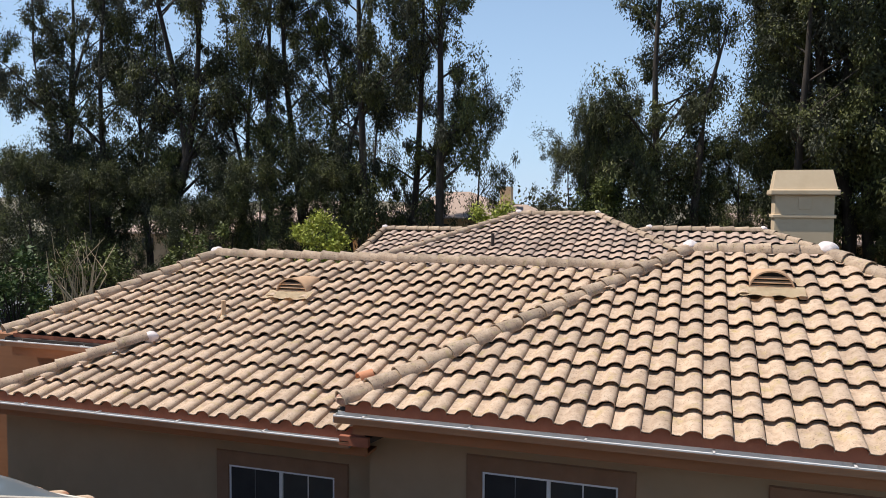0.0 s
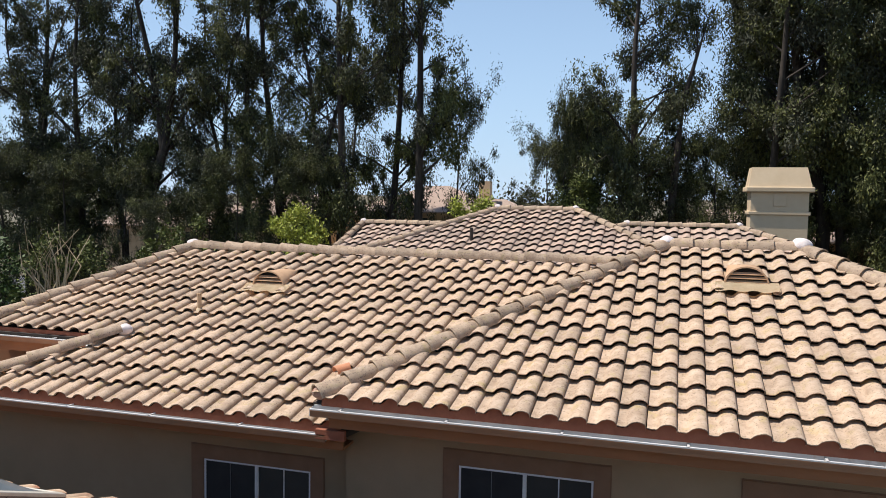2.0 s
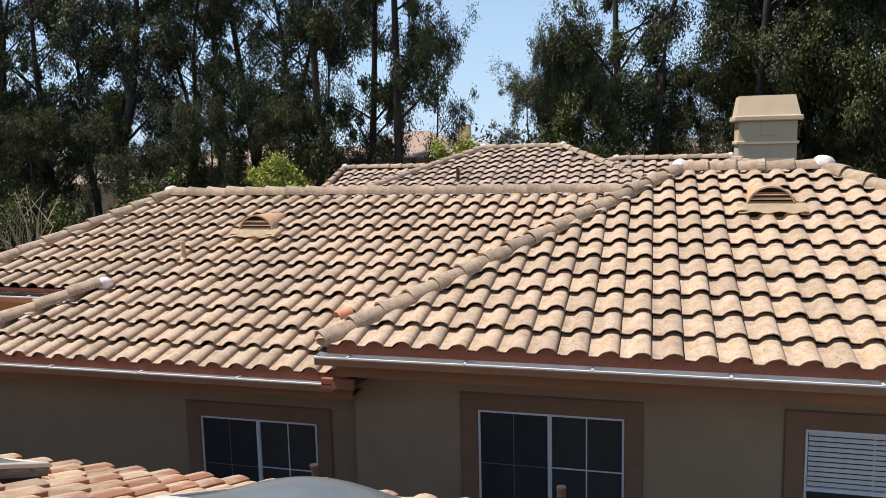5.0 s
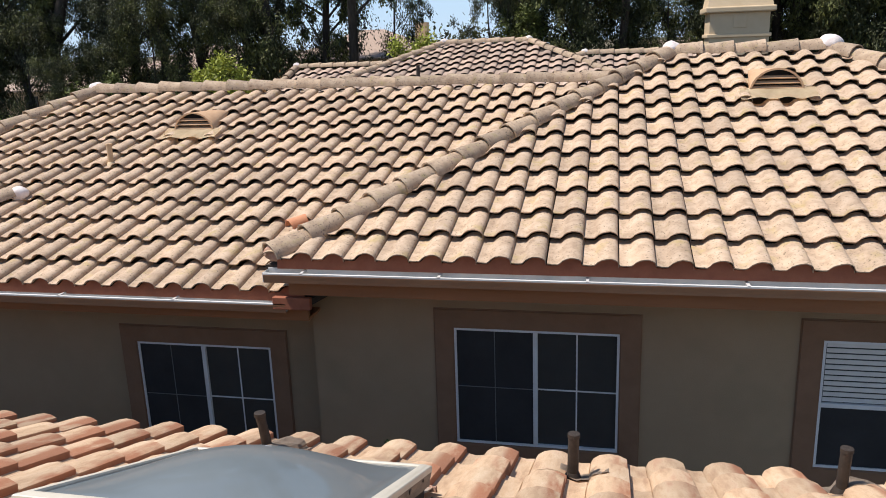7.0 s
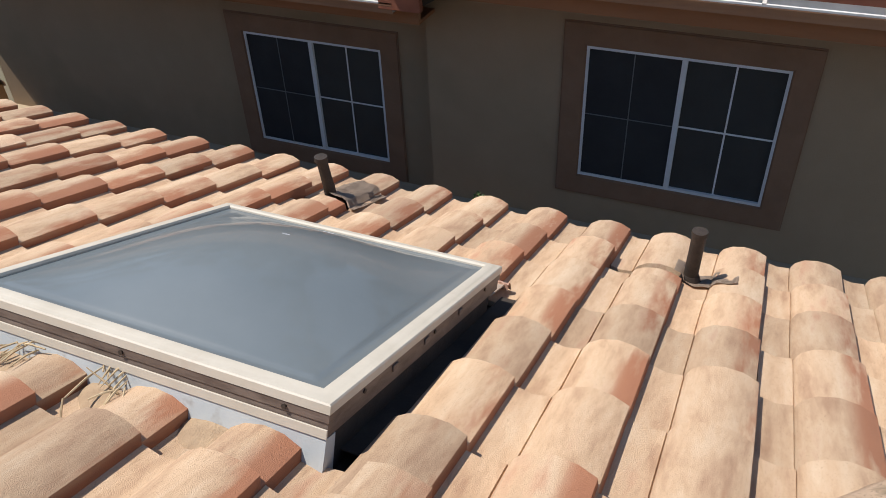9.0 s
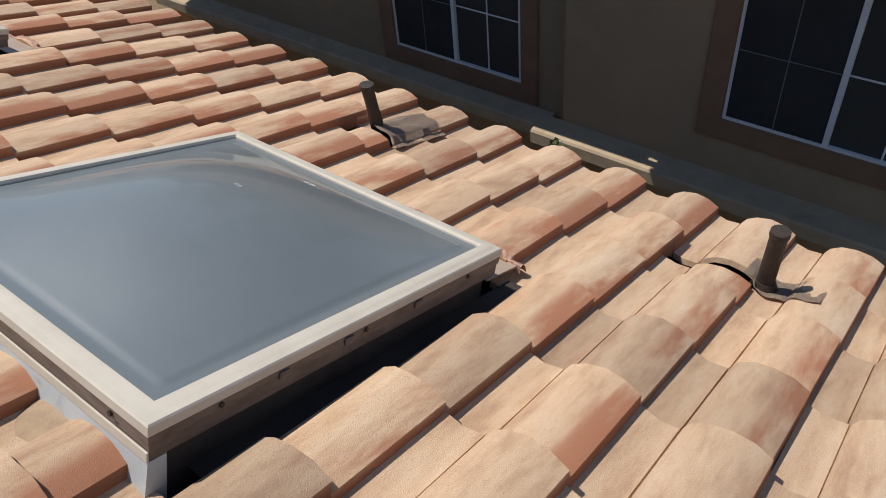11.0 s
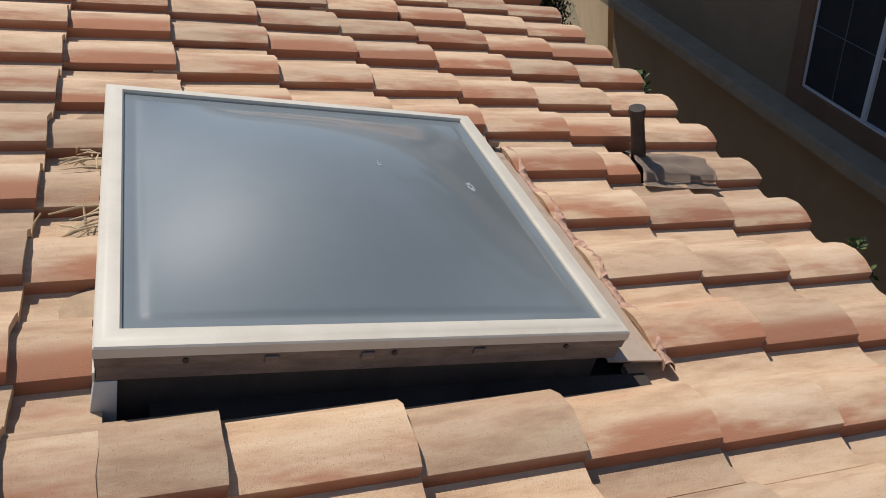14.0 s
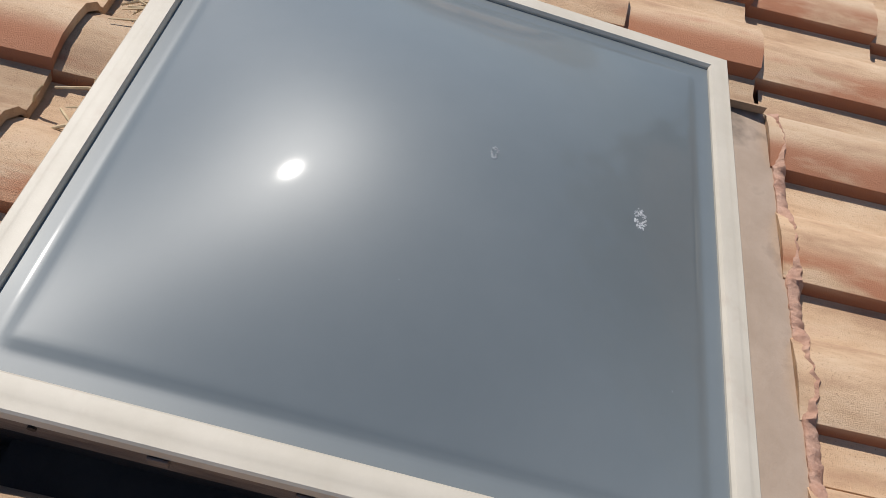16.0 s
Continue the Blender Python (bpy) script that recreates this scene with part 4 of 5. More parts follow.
for (x, y), lean, ext in zip(PIPES, ((-.035, .0), (.004, .0), (.01, .0)), ((-.05, .13, -.03, .27), (-.06, .17, -.05, .09), (-.05, .22, -.04, .16))):
    z = near_z(y) + 0.03
    soil_pipe((x, y, z - .015), 0.245, 0.027, KN, M_PIPE, M_PIPE, "short dark weathered vent pipe rising from clay tiles", lean)
    sh = thing("pipe_flashing", "crumpled grey lead flashing draped over clay tiles", "flashing")
    bm = bmesh.new()
    n = 22
    rows = []
    for j in range(n + 1):
        row = []
        for i in range(n + 1):
            u, v = i / n, j / n
            px = x + ext[0] + u * (ext[1] - ext[0])
            py = y + ext[2] + v * (ext[3] - ext[2])
            s = (px - (0.095 - 0.296)) % PITCH
            base = np.interp(s, [p for p, q in PROFILE_NEAR], [q for p, q in PROFILE_NEAR])
            wob = 0.012 * noise.noise(Vector((px * 9, py * 9, 0))) + 0.008 * noise.noise(Vector((px * 26, py * 18, 3)))
            row.append(bm.verts.new((px, py + 0.03 * noise.noise(Vector((u * 3, 5, x))), near_z(py) + base * 0.95 + 0.034 + wob * .6)))
        rows.append(row)
    for j in range(n):
        for i in range(n):
            bm.faces.new((rows[j][i], rows[j][i + 1], rows[j + 1][i + 1], rows[j + 1][i]))
    bmesh.ops.solidify(bm, geom=bm.faces[:], thickness=0.004)
    part("sheet", bm, M_FLASH, sh, smooth=60)
soil_pipe((-5.62, 12.1, lz(12.1) + .03), 0.27, 0.035, KF, M_PIPE_TAN, M_APRON, "tan painted vent pipe with cream boot on tiles")

# skylight surroundings: side flashing, mortar and debris
for dx in (0.0, SKY2_DX):
    fl = thing("skylight_flashing", "tan painted sheet flashing round the skylight", "flashing")
    bm = bmesh.new()
    x0, x1 = SKY_X0 + dx, SKY_X1 + dx
    slab(bm, [(x0 - .02, SKY_Y1 + .118, near_z(SKY_Y1 + .118) + .040), (x1 - .03, SKY_Y1 + .118, near_z(SKY_Y1 + .118) + .040), (x1 - .03, SKY_Y1 - .04, near_z(SKY_Y1 - .04) + .05), (x0 - .02, SKY_Y1 - .04, near_z(SKY_Y1 - .04) + .05)], (0, 0, -.006))
    part("apron", bm, M_FLASH, fl)
    # dark strip that paints the shade in the gap beside the curb
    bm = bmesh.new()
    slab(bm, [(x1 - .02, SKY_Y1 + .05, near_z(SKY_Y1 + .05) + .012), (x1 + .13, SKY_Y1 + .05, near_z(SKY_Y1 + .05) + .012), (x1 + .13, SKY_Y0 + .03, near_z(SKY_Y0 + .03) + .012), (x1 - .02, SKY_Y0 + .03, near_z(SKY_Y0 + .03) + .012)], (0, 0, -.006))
    part("channel", bm, M_FELT_SHADE, fl, "channel beside the curb, coloured dark as shade")
    bm = bmesh.new()
    n, k = 420, 8
    rows = []
    for i in range(n):
        px = x0 - .02 + i / (n - 1) * (x1 - x0 + .005)
        sx = (px - (0.095 - 0.296)) % PITCH
        base = float(np.interp(sx, [p for p, q in PROFILE_NEAR], [q for p, q in PROFILE_NEAR]))
        ya = SKY_Y1 + .100 + .005 * noise.noise(Vector((px * 13, 1, 0))) + .004 * noise.noise(Vector((px * 60, 2, 0)))
        yb = SKY_Y1 + .134 + .010 * noise.noise(Vector((px * 17, 5, 0))) + .007 * noise.noise(Vector((px * 70, 6, 0)))
        row = []
        for j in range(k):
            w = j / (k - 1)
            py = ya + (yb - ya) * w
            rough = .005 * noise.noise(Vector((px * 60, py * 60, 3))) + .003 * noise.noise(Vector((px * 190, py * 190, 4)))
            z = near_z(py) + .043 + (base * .8 - .012) * w * w + .006 * math.sin(w * math.pi) + rough
            row.append(bm.verts.new((px, py, z - (.022 if j in (0, k - 1) else 0))))
        rows.append(row)
    for i in range(n - 1):
        for j in range(k - 1):
            bm.faces.new((rows[i][j], rows[i + 1][j], rows[i + 1][j + 1], rows[i][j + 1]))
    part("mortar_fillet", bm, M_MORTAR_PINK, fl, "crumbling pinkish mortar fillet", smooth=70)


def twigs(at, n, size, seed, label):
    rnd = random.Random(seed)
    t = thing("debris_twigs", label, "twigs", m=Matrix.Translation(at))
    for i in range(n):
        a = Vector((rnd.gauss(0, size * .45), rnd.gauss(0, size * .45), rnd.uniform(0, size * .25)))
        d = Vector((rnd.uniform(-.5, .5), rnd.uniform(-1, 1), rnd.uniform(-.25, .25))).normalized() * rnd.uniform(.4, 1.0) * size
        part("twig", tube(bmesh.new(), [a - d, a + Vector((0, 0, .006)), a + d], [.0022, .003, .0012], 5), M_STRAW, t)
    settle(t)


twigs((-0.98, 5.07, near_z(5.07) + .06), 12, .06, 1, "dry straw and twigs caught behind the skylight")
twigs((-0.70, 5.08, near_z(5.08) + .06), 12, .07, 2, "dry straw and twigs caught behind the skylight")
twigs((-3.6, 5.06, near_z(5.06) + .055), 6, .06, 3, "dry straw caught behind the farther skylight")
for i, (x, y) in enumerate(((-0.42, 5.075), (-0.71, 5.075), (-1.0, 5.075))):
    lump(None, "silt_patch", (x, y, near_z(y) + .02), .055, M_DIRT, i, (1.3, 1.1, .24))
    tagged(bpy.context.scene.collection.objects[-1], "small heap of sandy silt between the tiles", "dirt")
for i, (x, y, r) in enumerate(((-0.665, 5.72, .008), (-0.672, 5.997, .014))):
    loc = SKY_FRAME.inverted() @ Vector((x, y, 5.9))
    rnd = random.Random(60 + i)
    bm = bmesh.new()
    for _ in range(90):
        a, d = rnd.uniform(0, 6.283), r * rnd.uniform(.25, 1.25) ** .6
        px, py, q = loc.x + d * 1.35 * math.cos(a), loc.y + d * .8 * math.sin(a), r * rnd.uniform(.05, .16)
        z = dome_height(px / (SKY_W - .041), (py - SKY_L / 2) / (SKY_L / 2 - .041))
        ring = [bm.verts.new((px + q * rnd.uniform(.6, 1.3) * math.cos(c), py + q * math.sin(c), z + .0002)) for c in (0, 1.05, 2.1, 3.14, 4.2, 5.2)]
        tip = bm.verts.new((px, py, z + .0012))
        for c in range(6):
            bm.faces.new((ring[c], ring[(c + 1) % 6], tip))
    o = new("bird_dropping", bm_mesh("bird_dropping", bm, M_SPECK))
    o.matrix_world = SKY_FRAME
    tagged(o, "dried white speckled bird dropping on the dome", "bird dropping")


# ---- the house behind and its chimney ----
far = thing("house_behind", "tan house with weathered grey-beige tile hip roofs", "house", kind="structure")


def hip_roof(parent, x0, x1, y0, y1, rx0, rx1, z0, z1, mat, tiles=True, wall=True):
    ry = (y0 + y1) / 2
    bm = bmesh.new()
    for poly in ([(x0, y0, z0), (x1, y0, z0), (rx1, ry, z1), (rx0, ry, z1)], [(x1, y0, z0), (x1, y1, z0), (rx1, ry, z1)],
                 [(x1, y1, z0), (x0, y1, z0), (rx0, ry, z1), (rx1, ry, z1)], [(x0, y1, z0), (x0, y0, z0), (rx0, ry, z1)]):
        slab(bm, poly, (0, 0, -.12))
    roof = part("roof", bm, M_FELT_SHADE if tiles else mat, parent)
    if wall:
        part("wall", box_bm((x0 + .5, y0 + .5, 0), (x1 - .5, y1 - .5, z0)), M_STUCCO_LOW, parent)
    if tiles:
        k = (z1 - z0) / (ry - y0)
        fm = slope_frame((0, y0, z0 + .01), (0, 1, 0), k)
        e0, e1 = Vector((rx0 - x0, ry - y0, 0)), Vector((rx1 - x1, ry - y0, 0))
        n0, n1 = Vector((-e0.y, e0.x, 0)).normalized(), -Vector((-e1.y, e1.x, 0)).normalized()
        rest = bmesh.new()
        base = [bm_mesh("t", tile_bm(PROFILE_FACE, 1, i, EXPO_F + .05, 0.068, 0.010, EXPO_F), mat) for i in range(3)]
        rnd = random.Random(3)
        r = 0
        while r * EXPO_F * 1.2 * math.cos(math.atan(k)) < ry - y0:
            for c in range(int((x1 - x0) / (PITCH * 1.45)) + 1):
                m = fm @ Matrix.Translation((x0 + c * PITCH_F * 1.45, r * EXPO_F * 1.2, 0)) @ Matrix.Diagonal((1.45, 1.2, 1.1, 1)) @ pose(0, 0, 0, rnd.uniform(-.6, .6), rnd.uniform(-1, 1), rnd.uniform(-.6, .6))
                mid = m @ Vector((PITCH / 2, EXPO / 2, 0))
                if side_of((x0, y0, 0), n0, mid.x, mid.y, -.05) and side_of((x1, y0, 0), n1, mid.x, mid.y, -.05) and mid.y < ry:
                    n_before = len(rest.verts)
                    rest.from_mesh(base[rnd.randrange(3)])
                    rest.verts.ensure_lookup_table()
                    for i in range(n_before, len(rest.verts)):
                        rest.verts[i].co = m @ rest.verts[i].co
            r += 1
        tagged(part("tile_field", rest, mat, roof, smooth=35), "rows of weathered curved tiles", kind="stuff")
        lay_caps(roof, (x0, y0, z0 + .05), (rx0, ry, z1 + .05), M_CAP, scale=1.25, expo=0.46, name="hip_tile")
        lay_caps(roof, (x1, y0, z0 + .05), (rx1, ry, z1 + .05), M_CAP, scale=1.25, expo=0.46, name="hip_tile")
        lay_caps(roof, (rx1, ry, z1 + .05), (rx0, ry, z1 + .05), M_CAP, scale=1.25, expo=0.46, name="ridge_tile")
        lump(roof, "mortar_cap", (rx0, ry, z1 + .14), .13, M_MORTAR, 3)
        lump(roof, "mortar_cap", (rx1, ry, z1 + .14), .13, M_MORTAR, 4)
    return roof


hip_roof(far, -10.6, 3.2, 25.6, 36.4, -5.2, -2.24, 5.45, 7.48, M_TILE_FAR)
hip_roof(far, -11.0, -2.9, 27.2, 34.8, -10.75, -7.0, 5.40, 6.82, M_TILE_FAR, wall=False)
hip_roof(far, -4.4, 7.8, 27.2, 34.8, -0.35, 3.50, 5.55, 6.98, M_TILE_FAR, wall=False)
soil_pipe((-5.5, 28.2, 6.40), 0.5, 0.06, 0.38, M_PIPE, M_PIPE, "dark vent pipe on the roof of the house behind")

ch = thing("chimney", "cream stucco chimney with moulded bands and tapered cap", "chimney")
part("shaft", box_bm((4.42, 38.0, 0.0), (6.74, 39.8, 8.40), .015), M_CHIMNEY, ch)
part("lower_band", box_bm((4.34, 37.92, 7.42), (6.82, 39.88, 7.57), .03), M_CHIMNEY, ch)
part("upper_band", box_bm((4.22, 37.8, 8.40), (6.94, 40.0, 8.63), .05), M_CHIMNEY, ch)
bm = bmesh.new()
lo = [(4.32, 37.9), (6.84, 37.9), (6.84, 39.9), (4.32, 39.9)]
hi = [(4.44, 38.15), (6.66, 38.15), (6.66, 39.6), (4.44, 39.6)]
a = [bm.verts.new((x, y, 8.63)) for x, y in lo]
b = [bm.verts.new((x, y, 9.47)) for x, y in hi]
for i in range(4):
    bm.faces.new((a[i], a[(i + 1) % 4], b[(i + 1) % 4], b[i]))
bm.faces.new(b)
bm.faces.new(a[::-1])
part("cap", bm, M_CHIMNEY, ch, "tapered cream stucco cap")
part("panel", box_bm((5.34, 37.96, 7.80), (5.86, 38.0, 8.32), .012), M_CHIMNEY, ch)

# houses beyond the trees
for x, y, w, d, zr in ((-17.2, 62, 11, 10, 8.9), (-14.6, 67, 12, 9, 7.9), (-31, 64, 12, 10, 8.3), (6, 64, 16, 10, 7.4), (20, 60, 14, 10, 8.0), (-42, 64, 14, 10, 7.2)):
    h = thing("distant_house", "tan stucco house with tile roof among the trees", "house", group="houses beyond the trees")
    hip_roof(h, x - w / 2, x + w / 2, y - d / 2, y + d / 2, x - w / 2 + d / 2.2, x + w / 2 - d / 2.2, zr - 2.0, zr, M_TILE_FAR, tiles=False)
    for i in range(3):
        wx = x - w / 4 + i * w / 4
        o = part("window", box_bm((wx - .6, y - d / 2 + .42, zr - 3.6), (wx + .6, y - d / 2 + .5, zr - 2.5)), M_GLASS, h)
    if x == -14.6:
        part("chimney", box_bm((x - .1, y - 1.5, zr - 1), (x + .85, y - .6, zr + 1.5)), M_CHIMNEY, h)

# garden wall past the far end of the wall
gw = thing("garden_wall", "tan stucco garden wall with a sloping coping of clay tiles", "wall")
bm = bmesh.new()
prism(bm, [(0, 0), (5.2, 0), (5.2, .80), (0, 2.55)], Vector((-3, 1, 0)).normalized(), (0, 0, 1), Vector((1, 3, 0)).normalized(), (-10.0, 11.4, 0), -.12, .12)
part("wall", bm, M_STUCCO_LOW, gw)
lay_caps(gw, Vector((-10.0, 11.4, 0)) + Vector((-3, 1, 0)).normalized() * 5.2 + Vector((0, 0, .80)), (-10.0, 11.4, 2.55), M_CAP_NEAR, lift=0.0, scale=1.5, name="coping_tile")


# ---- trees ----
def leaf_cloud(centres, count, leaf, rnd, hang=0.8, wide=0.28):
    """Many small pointed leaves round the given centres (x, y, z, radius); returns vertices and faces."""
    vs, fs = [], []
    for cx, cy, cz, cr in centres:
        for _ in range(count):
            d = Vector((rnd.gauss(0, 1), rnd.gauss(0, 1), rnd.gauss(0, 1) * 1.15)) * cr * 0.35
            p = Vector((cx, cy, cz)) + d
            a = Vector((rnd.gauss(0, .6), rnd.gauss(0, .6), -hang + rnd.gauss(0, .5))).normalized() * leaf * rnd.uniform(.6, 1.3)
            b = Vector((rnd.gauss(0, 1), rnd.gauss(0, 1), rnd.gauss(0, .6))).normalized() * leaf * wide
            i = len(vs)
            vs += [p, p + a * .45 + b, p + a, p + a * .5 - b]
            fs.append((i, i + 1, i + 2, i + 3))
    return vs, fs


def pydata(name, vs, fs, mat, parent, smooth=None):
    me = bpy.data.meshes.new(name)
    me.from_pydata([tuple(v) for v in vs], [], fs)
    finish(me, mat, smooth)
    ob = new(name, me)
    ob.parent = parent
    return ob


def eucalyptus(seed, height, mats, label, bare=0.22, spread=1.0, fork=0.0, limbs=20, clump=150, leaf=0.205, thick=1.0):
    """Tapered trunk, forked where fork is set, rising limbs with twigs, and drooping sprays of narrow leaves."""
    rnd = random.Random(seed)
    t = thing("eucalyptus_tree", label, "tree", group="eucalyptus row")
    bm = bmesh.new()
    r0 = 0.30 * height / 24 * thick
    n = 10

    def stem(base, top, r_base, r_top, bend):
        pts = []
        for i in range(n + 1):
            f = i / n
            w = math.sin(f * math.pi)
            pts.append(base.lerp(top, f) + Vector((math.sin(f * 6 + seed) * bend + w * bend, math.cos(f * 5 + seed) * bend * .6, 0)) * f)
        tube(bm, pts, [r_base + (r_top - r_base) * (i / n) ** .8 for i in range(n + 1)], 9)
        return pts

    lean = Vector((rnd.uniform(-.05, .05), rnd.uniform(-.03, .03), 1))
    stems = []
    if fork:
        low = stem(Vector((0, 0, -.2)), lean * height * fork, r0, r0 * .72, .35)
        for sgn in (-1, 1):
            tip = low[-1] + Vector((sgn * rnd.uniform(1.6, 3.0), rnd.uniform(-.8, .8), height * (1 - fork) * rnd.uniform(.88, 1.0)))
            stems.append((fork, stem(low[-1], tip, r0 * .6, .03, .5)))
        stems.append((0.0, low))
    else:
        stems.append((0.0, stem(Vector((0, 0, -.2)), lean * height, r0, .03, .45)))
    centres = []
    made = 0
    while made < limbs:
        base_f, pts = stems[made % len(stems)]
        f = rnd.uniform(0.05, 1.0)
        k = min(n - 1, int(f * n))
        p = pts[k].lerp(pts[k + 1], f * n - k)
        h = p.z / height
        made += 1
        if h < bare:
            p = pts[-1].lerp(pts[-2], rnd.random())
            h = p.z / height
        ang = rnd.uniform(0, 2 * math.pi)
        ln = (1.1 + 2.6 * math.sin(math.pi * min(1, max(.05, (h - bare * .5) / (1.08 - bare * .5)))) ** .8) * spread * rnd.uniform(.6, 1.2)
        up = rnd.uniform(.5, 1.4)
        out = Vector((math.cos(ang), math.sin(ang), 0))
        mid = p + out * ln * .5 + Vector((0, 0, ln * .45 * up))
        end = p + out * ln + Vector((0, 0, ln * .8 * up))
        tube(bm, [p, mid, end], [r0 * .30 * (1.15 - h), r0 * .16 * (1.15 - h) + .012, .010], 5)
        for _ in range(5):
            a = p.lerp(mid, rnd.uniform(.5, 1)).lerp(end, rnd.uniform(0, .9))
            q = a + Vector((rnd.gauss(0, .55), rnd.gauss(0, .55), rnd.uniform(-.6, .6))) * spread
            tube(bm, [a, q], [.018, .006], 4)
            size = rnd.uniform(.45, 1.0) * spread
            for d in range(rnd.choice((1, 2, 2, 3))):
                centres.append((q.x + rnd.gauss(0, .22), q.y + rnd.gauss(0, .22), q.z - d * size * .62, size * (1 - .2 * d)))
    part("trunk", bm, M_BARK, t, "dark peeling grey-brown trunk", smooth=60)
    # random clumps take the second leaf colour, which paints them as sunlit
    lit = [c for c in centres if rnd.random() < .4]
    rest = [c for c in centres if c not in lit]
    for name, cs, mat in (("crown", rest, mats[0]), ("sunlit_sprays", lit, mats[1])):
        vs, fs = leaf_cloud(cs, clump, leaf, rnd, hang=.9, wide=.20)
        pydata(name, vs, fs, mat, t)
    return t


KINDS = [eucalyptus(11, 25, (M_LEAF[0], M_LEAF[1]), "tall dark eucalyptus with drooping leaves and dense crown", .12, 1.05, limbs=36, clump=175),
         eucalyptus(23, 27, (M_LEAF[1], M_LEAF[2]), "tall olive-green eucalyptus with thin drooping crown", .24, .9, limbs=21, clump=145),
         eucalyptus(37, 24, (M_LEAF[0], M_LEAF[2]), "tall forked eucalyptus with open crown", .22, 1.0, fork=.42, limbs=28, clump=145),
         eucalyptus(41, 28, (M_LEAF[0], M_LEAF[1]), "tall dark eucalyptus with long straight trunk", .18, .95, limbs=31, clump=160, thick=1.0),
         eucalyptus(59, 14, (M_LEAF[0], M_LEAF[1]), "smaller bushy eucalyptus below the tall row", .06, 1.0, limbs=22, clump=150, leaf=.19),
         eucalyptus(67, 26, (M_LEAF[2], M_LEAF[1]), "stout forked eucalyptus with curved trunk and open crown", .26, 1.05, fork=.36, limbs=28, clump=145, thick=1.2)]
rnd = random.Random(77)
# front row: x, y, kind
FRONT = [(-47, 44, 1), (-42.5, 46, 1), (-39.7, 44, 2), (-36.0, 44, 0), (-33.7, 45, 2), (-30.2, 43.5, 5), (-24.0, 44, 3), (-22.0, 45.5, 1), (-19.1, 44.5, 2),
         (-17.3, 43, 3), (-15.2, 45.5, 1), (-12.9, 44, 1), (-26.5, 45, 2), (-0.6, 44, 0), (6.4, 46.5, 0), (5.9, 43, 3), (8.3, 45, 5), (9.5, 45, 1), (11.2, 43, 0), (13.5, 46, 3), (17, 44, 0)]
BACK = [(-21, 54, 4), (6.5, 54, 0), (8.5, 51, 2), (11, 54, 3), (13.5, 50, 0), (16, 52, 0)]
LOW = [(-52, 42), (-49, 41), (-46.5, 42), (-44, 40), (-41, 42), (-38, 39.5), (-36, 42), (-34, 40.5), (-31, 42), (-28, 40), (-25.5, 42), (-23, 41), (-20.5, 43), (-18.6, 42), (-27, 43), (-39, 44),
       (-7.0, 56), (-5.4, 52), (-3.4, 50), (-1.0, 44), (1.5, 45.5), (3.2, 45), (5.6, 44.5), (7.5, 46), (9.6, 44), (11.5, 43), (13, 42), (15, 41), (17, 43), (19, 40), (-30.5, 47), (-41, 48), (3, 50), (10, 49)]
used = set()


def plant(kind, x, y, s, wide=1.0):
    m = Matrix.Translation((x, y, 0)) @ Matrix.Rotation(rnd.uniform(0, 6.28), 4, "Z") @ Matrix.Diagonal((s * wide, s * wide, s * rnd.uniform(.94, 1.08), 1))
    if kind not in used:
        used.add(kind)
        KINDS[kind].matrix_world = m
        return
    c = copy_thing(KINDS[kind], Matrix())
    c.matrix_world = m


for x, y, k in FRONT:
    plant(k, x, y, rnd.uniform(.92, 1.1))
for x, y, k in BACK:
    plant(k, x, y, rnd.uniform(.95, 1.15))
plant(4, -11.3, 46, .93, .7)
plant(4, -5.0, 47, .98, .38)
plant(4, -3.6, 46.5, .88, .7)
for x, y in LOW:
    plant(4, x, y, rnd.uniform(.5, .82))


def shrub(name, at, r, h, mat, seed, label, count=420, leaf=0.22, clumps=26):
    rnd = random.Random(seed)
    t = thing(name, label, "shrub")
    bm = bmesh.new()
    centres = []
    for i in range(clumps):
        ang, rr = rnd.uniform(0, 6.28), r * math.sqrt(rnd.random())
        z = h * rnd.uniform(.25, 1.0) * (1 - .35 * (rr / r) ** 2)
        q = Vector((math.cos(ang) * rr, math.sin(ang) * rr, z))
        tube(bm, [(0, 0, -.1), q * .5 + Vector((0, 0, .1 * h)), q], [min(.06, r * .05), min(.03, r * .03), min(.008, r * .02)], 4)
        centres.append((*q, r * rnd.uniform(.22, .36)))
    part("stems", bm, M_BARK, t)
    vs, fs = leaf_cloud(centres, count // 4, leaf, rnd, hang=-.2, wide=.34)
    pydata("crown", vs, fs, mat, t)
    t.matrix_world = Matrix.Translation(at)
    return t


shrub("lime_tree", (-16.5, 36, 0), 1.9, 7.3, M_LEAF_LIME, 4, "bright lime-green young tree beyond the roof", 1500, .17, 46)
shrub("lime_tree", (-8.4, 38.5, 0), 1.8, 8.5, M_LEAF_LIME, 6, "bright lime-green young tree beyond the roof", 1500, .16, 46)
shrub("garden_shrub", (-23.0, 36, 0), 2.0, 7.0, M_LEAF_OLIVE, 8, "loose yellow-green garden shrub", 800, .19, 46)
shrub("garden_shrub", (-29.5, 35, 0), 2.2, 6.6, M_LEAF_OLIVE, 9, "loose yellow-green garden shrub", 420, .19, 40)
shrub("garden_shrub", (-33.5, 34, 0), 2.4, 5.2, M_LEAF_MID, 10, "loose green garden shrub", 400, .28, 40)
shrub("garden_shrub", (-5.0, 38, 0), 2.0, 7.6, M_LEAF_MID, 12, "loose green garden shrub", 500, .26, 40)

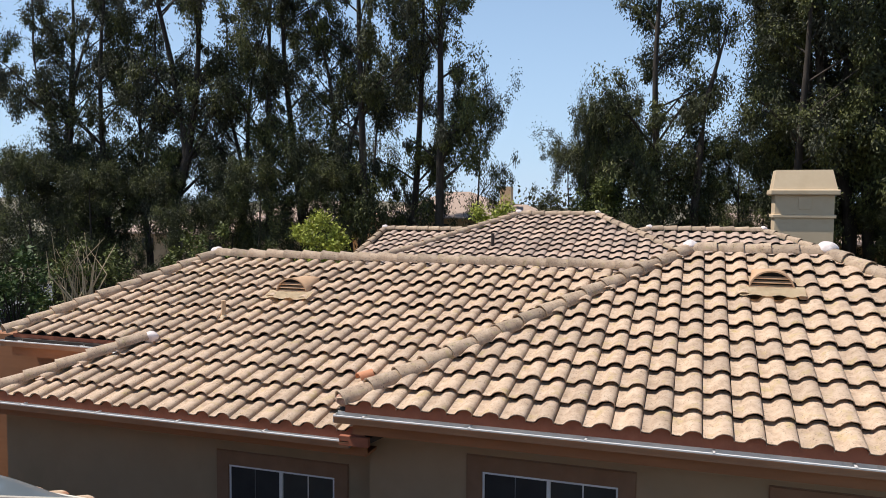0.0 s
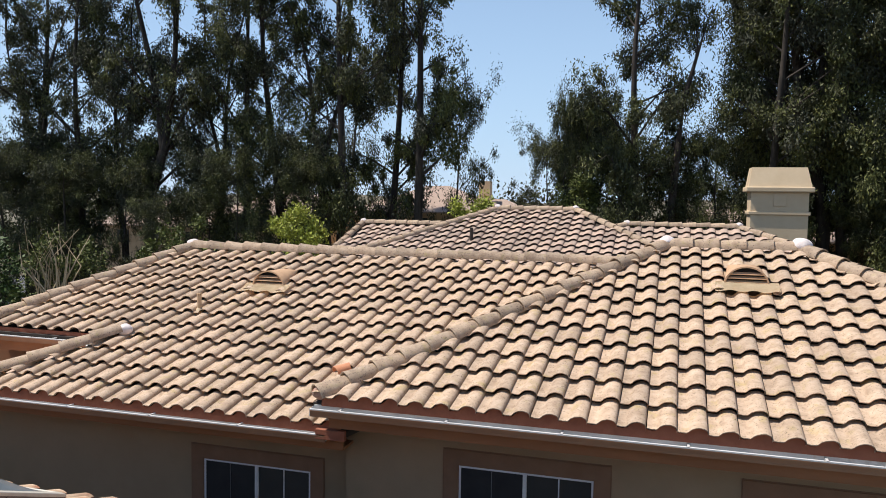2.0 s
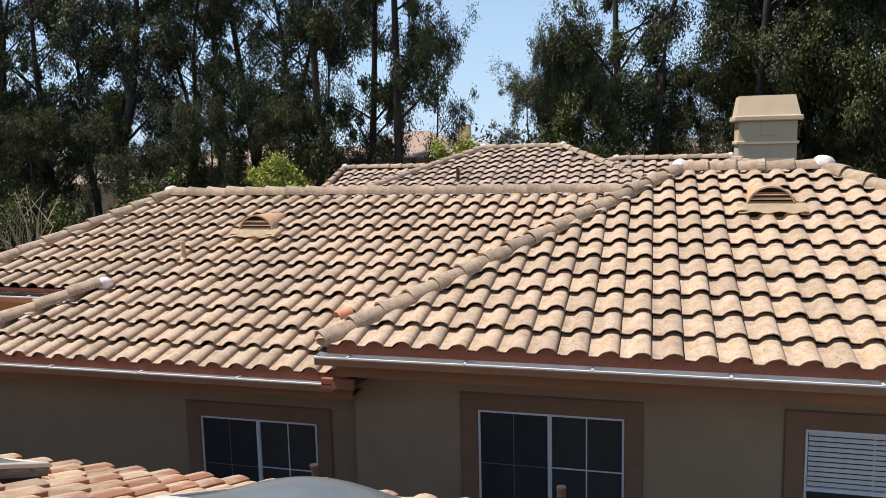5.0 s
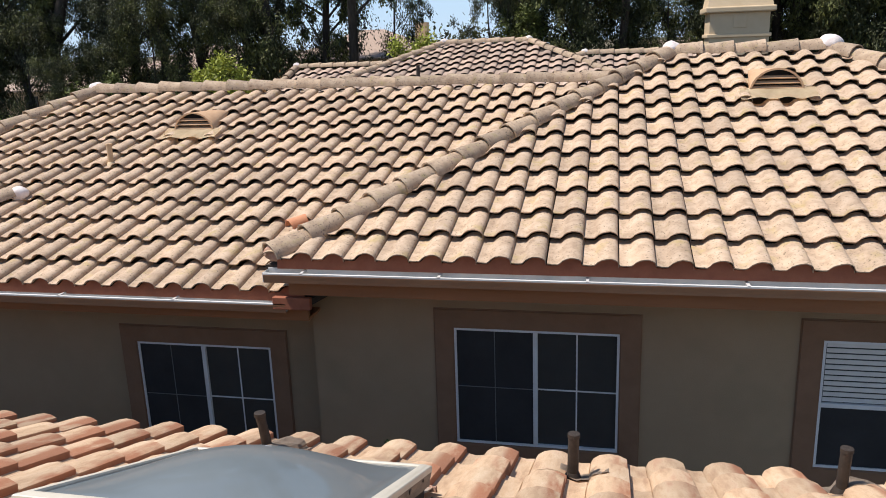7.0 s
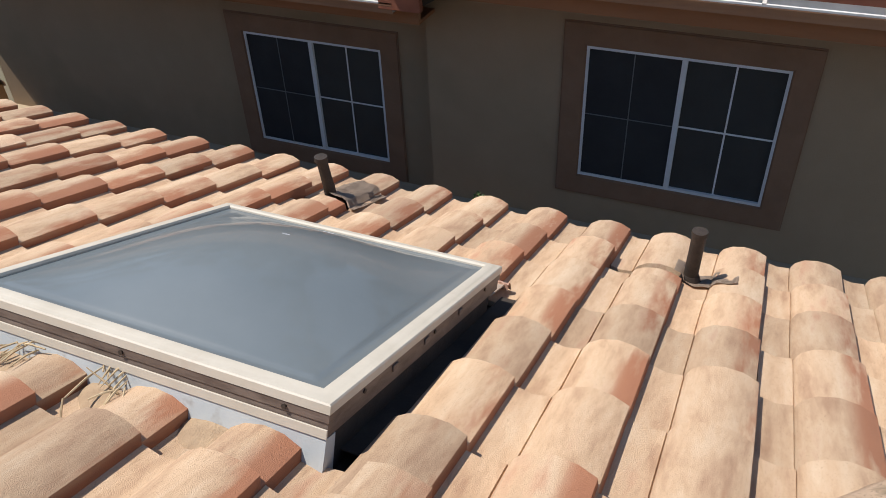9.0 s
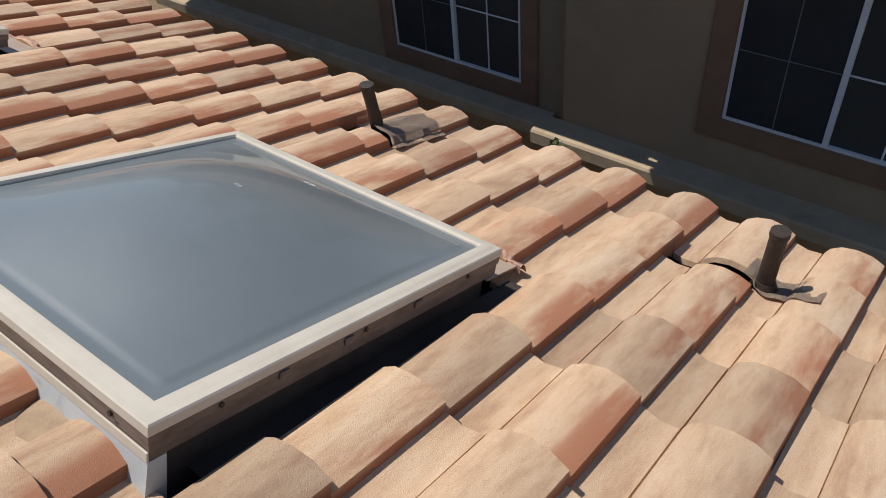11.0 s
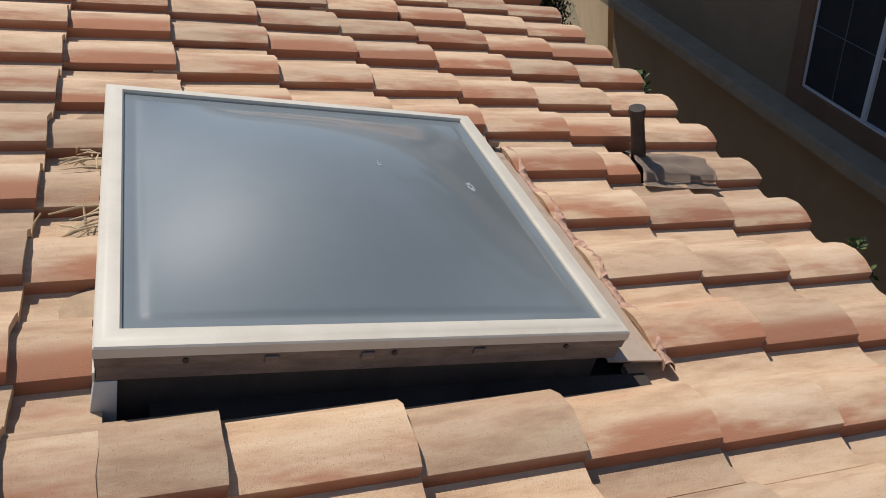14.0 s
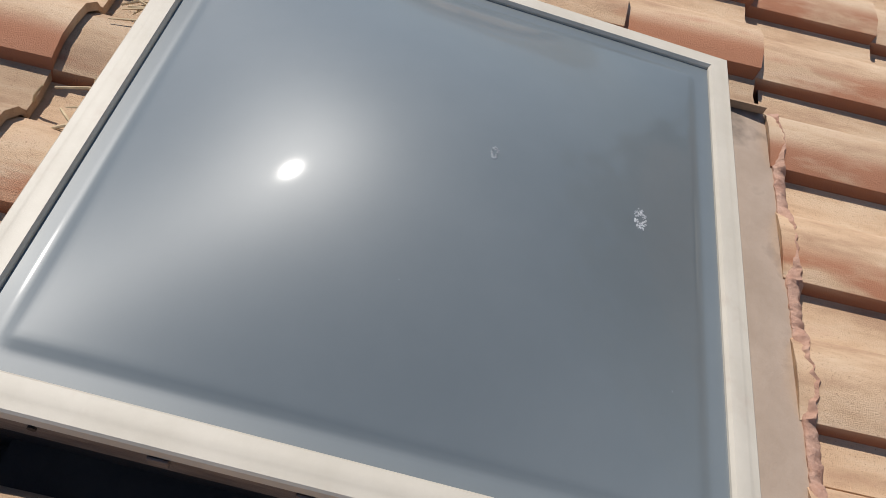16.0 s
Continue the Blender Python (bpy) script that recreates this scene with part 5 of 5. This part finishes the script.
shrub("garden_shrub", (-4.2, 44, 0), 1.9, 10.5, M_LEAF_OLIVE, 13, "tall olive-green shrub in the gap of the trees", 1100, .17, 60)
snag = thing("dead_tree", "leafless dark leaning dead trunk among the eucalyptus", "tree")
part("trunk", tube(bmesh.new(), [(1.2, 44, -.1), (1.0, 44, 6.5), (1.3, 44, 11), (1.6, 44, 13.5), (2.5, 44.2, 17.0)], [.30, .24, .17, .14, .03], 7), M_BARK, snag, smooth=60)
part("branch", tube(bmesh.new(), [(1.4, 44, 12.0), (1.0, 44, 13.4), (1.05, 44, 14.6)], [.07, .05, .02], 5), M_BARK, snag, smooth=60)
part("branch", tube(bmesh.new(), [(1.9, 44, 14.6), (2.1, 44, 15.8), (2.0, 44, 16.8)], [.07, .05, .02], 5), M_BARK, snag, smooth=60)
bare = thing("bare_shrub", "leafless pale twiggy shrub in front of the trees", "shrub")
rnd = random.Random(15)
for i in range(26):
    a0 = Vector((-29.0 + rnd.gauss(0, .5), 34 + rnd.gauss(0, .3), 2.0))
    a1 = a0 + Vector((rnd.gauss(0, .7), rnd.gauss(0, .4), rnd.uniform(1.6, 2.6)))
    a2 = a1 + Vector((rnd.gauss(0, .8), rnd.gauss(0, .4), rnd.uniform(.6, 1.9)))
    part("twig", tube(bmesh.new(), [a0, a1, a2], [.05, .03, .01], 4), M_STRAW, bare)
rnd = random.Random(16)
# leaf band added to block the horizon's light behind the trees
vs, fs = leaf_cloud([(rnd.uniform(-110, 70), rnd.uniform(72, 95), rnd.uniform(0, 7.5), 2.4) for _ in range(240)], 240, .42, rnd, wide=.4)
woods = pydata("far_woods", vs, fs, M_LEAF[0], None)
tagged(woods, "added dark leaf band closing the horizon behind the houses", "woods", kind="stuff")
for i, (x, y, z) in enumerate(((-2.25, 7.36, 4.86), (-0.72, 7.36, 4.82))):
    shrub("weed", (x, y, z), .09, .36, M_LEAF_MID, 30 + i, "small green weed sprouting behind the eave", 70, .032, 8)
cy = thing("cypress_tree", "narrow dark green cypress between the houses", "tree")
rnd = random.Random(9)
part("trunk", tube(bmesh.new(), [(0, 0, -.1), (0, 0, 3.4)], [.08, .02], 7), M_BARK, cy)
vs, fs = leaf_cloud([(rnd.gauss(0, .16), rnd.gauss(0, .16), .3 + 3.4 * i / 40, .34 * (1.15 - i / 40) + .1) for i in range(40)], 480, .055, rnd, hang=-1.0, wide=.3)
pydata("crown", vs, fs, M_CYPRESS, cy)
cy.matrix_world = Matrix.Translation((-10.27, 10.32, 0)) @ Matrix.Diagonal((.9, .9, 1.45, 1))
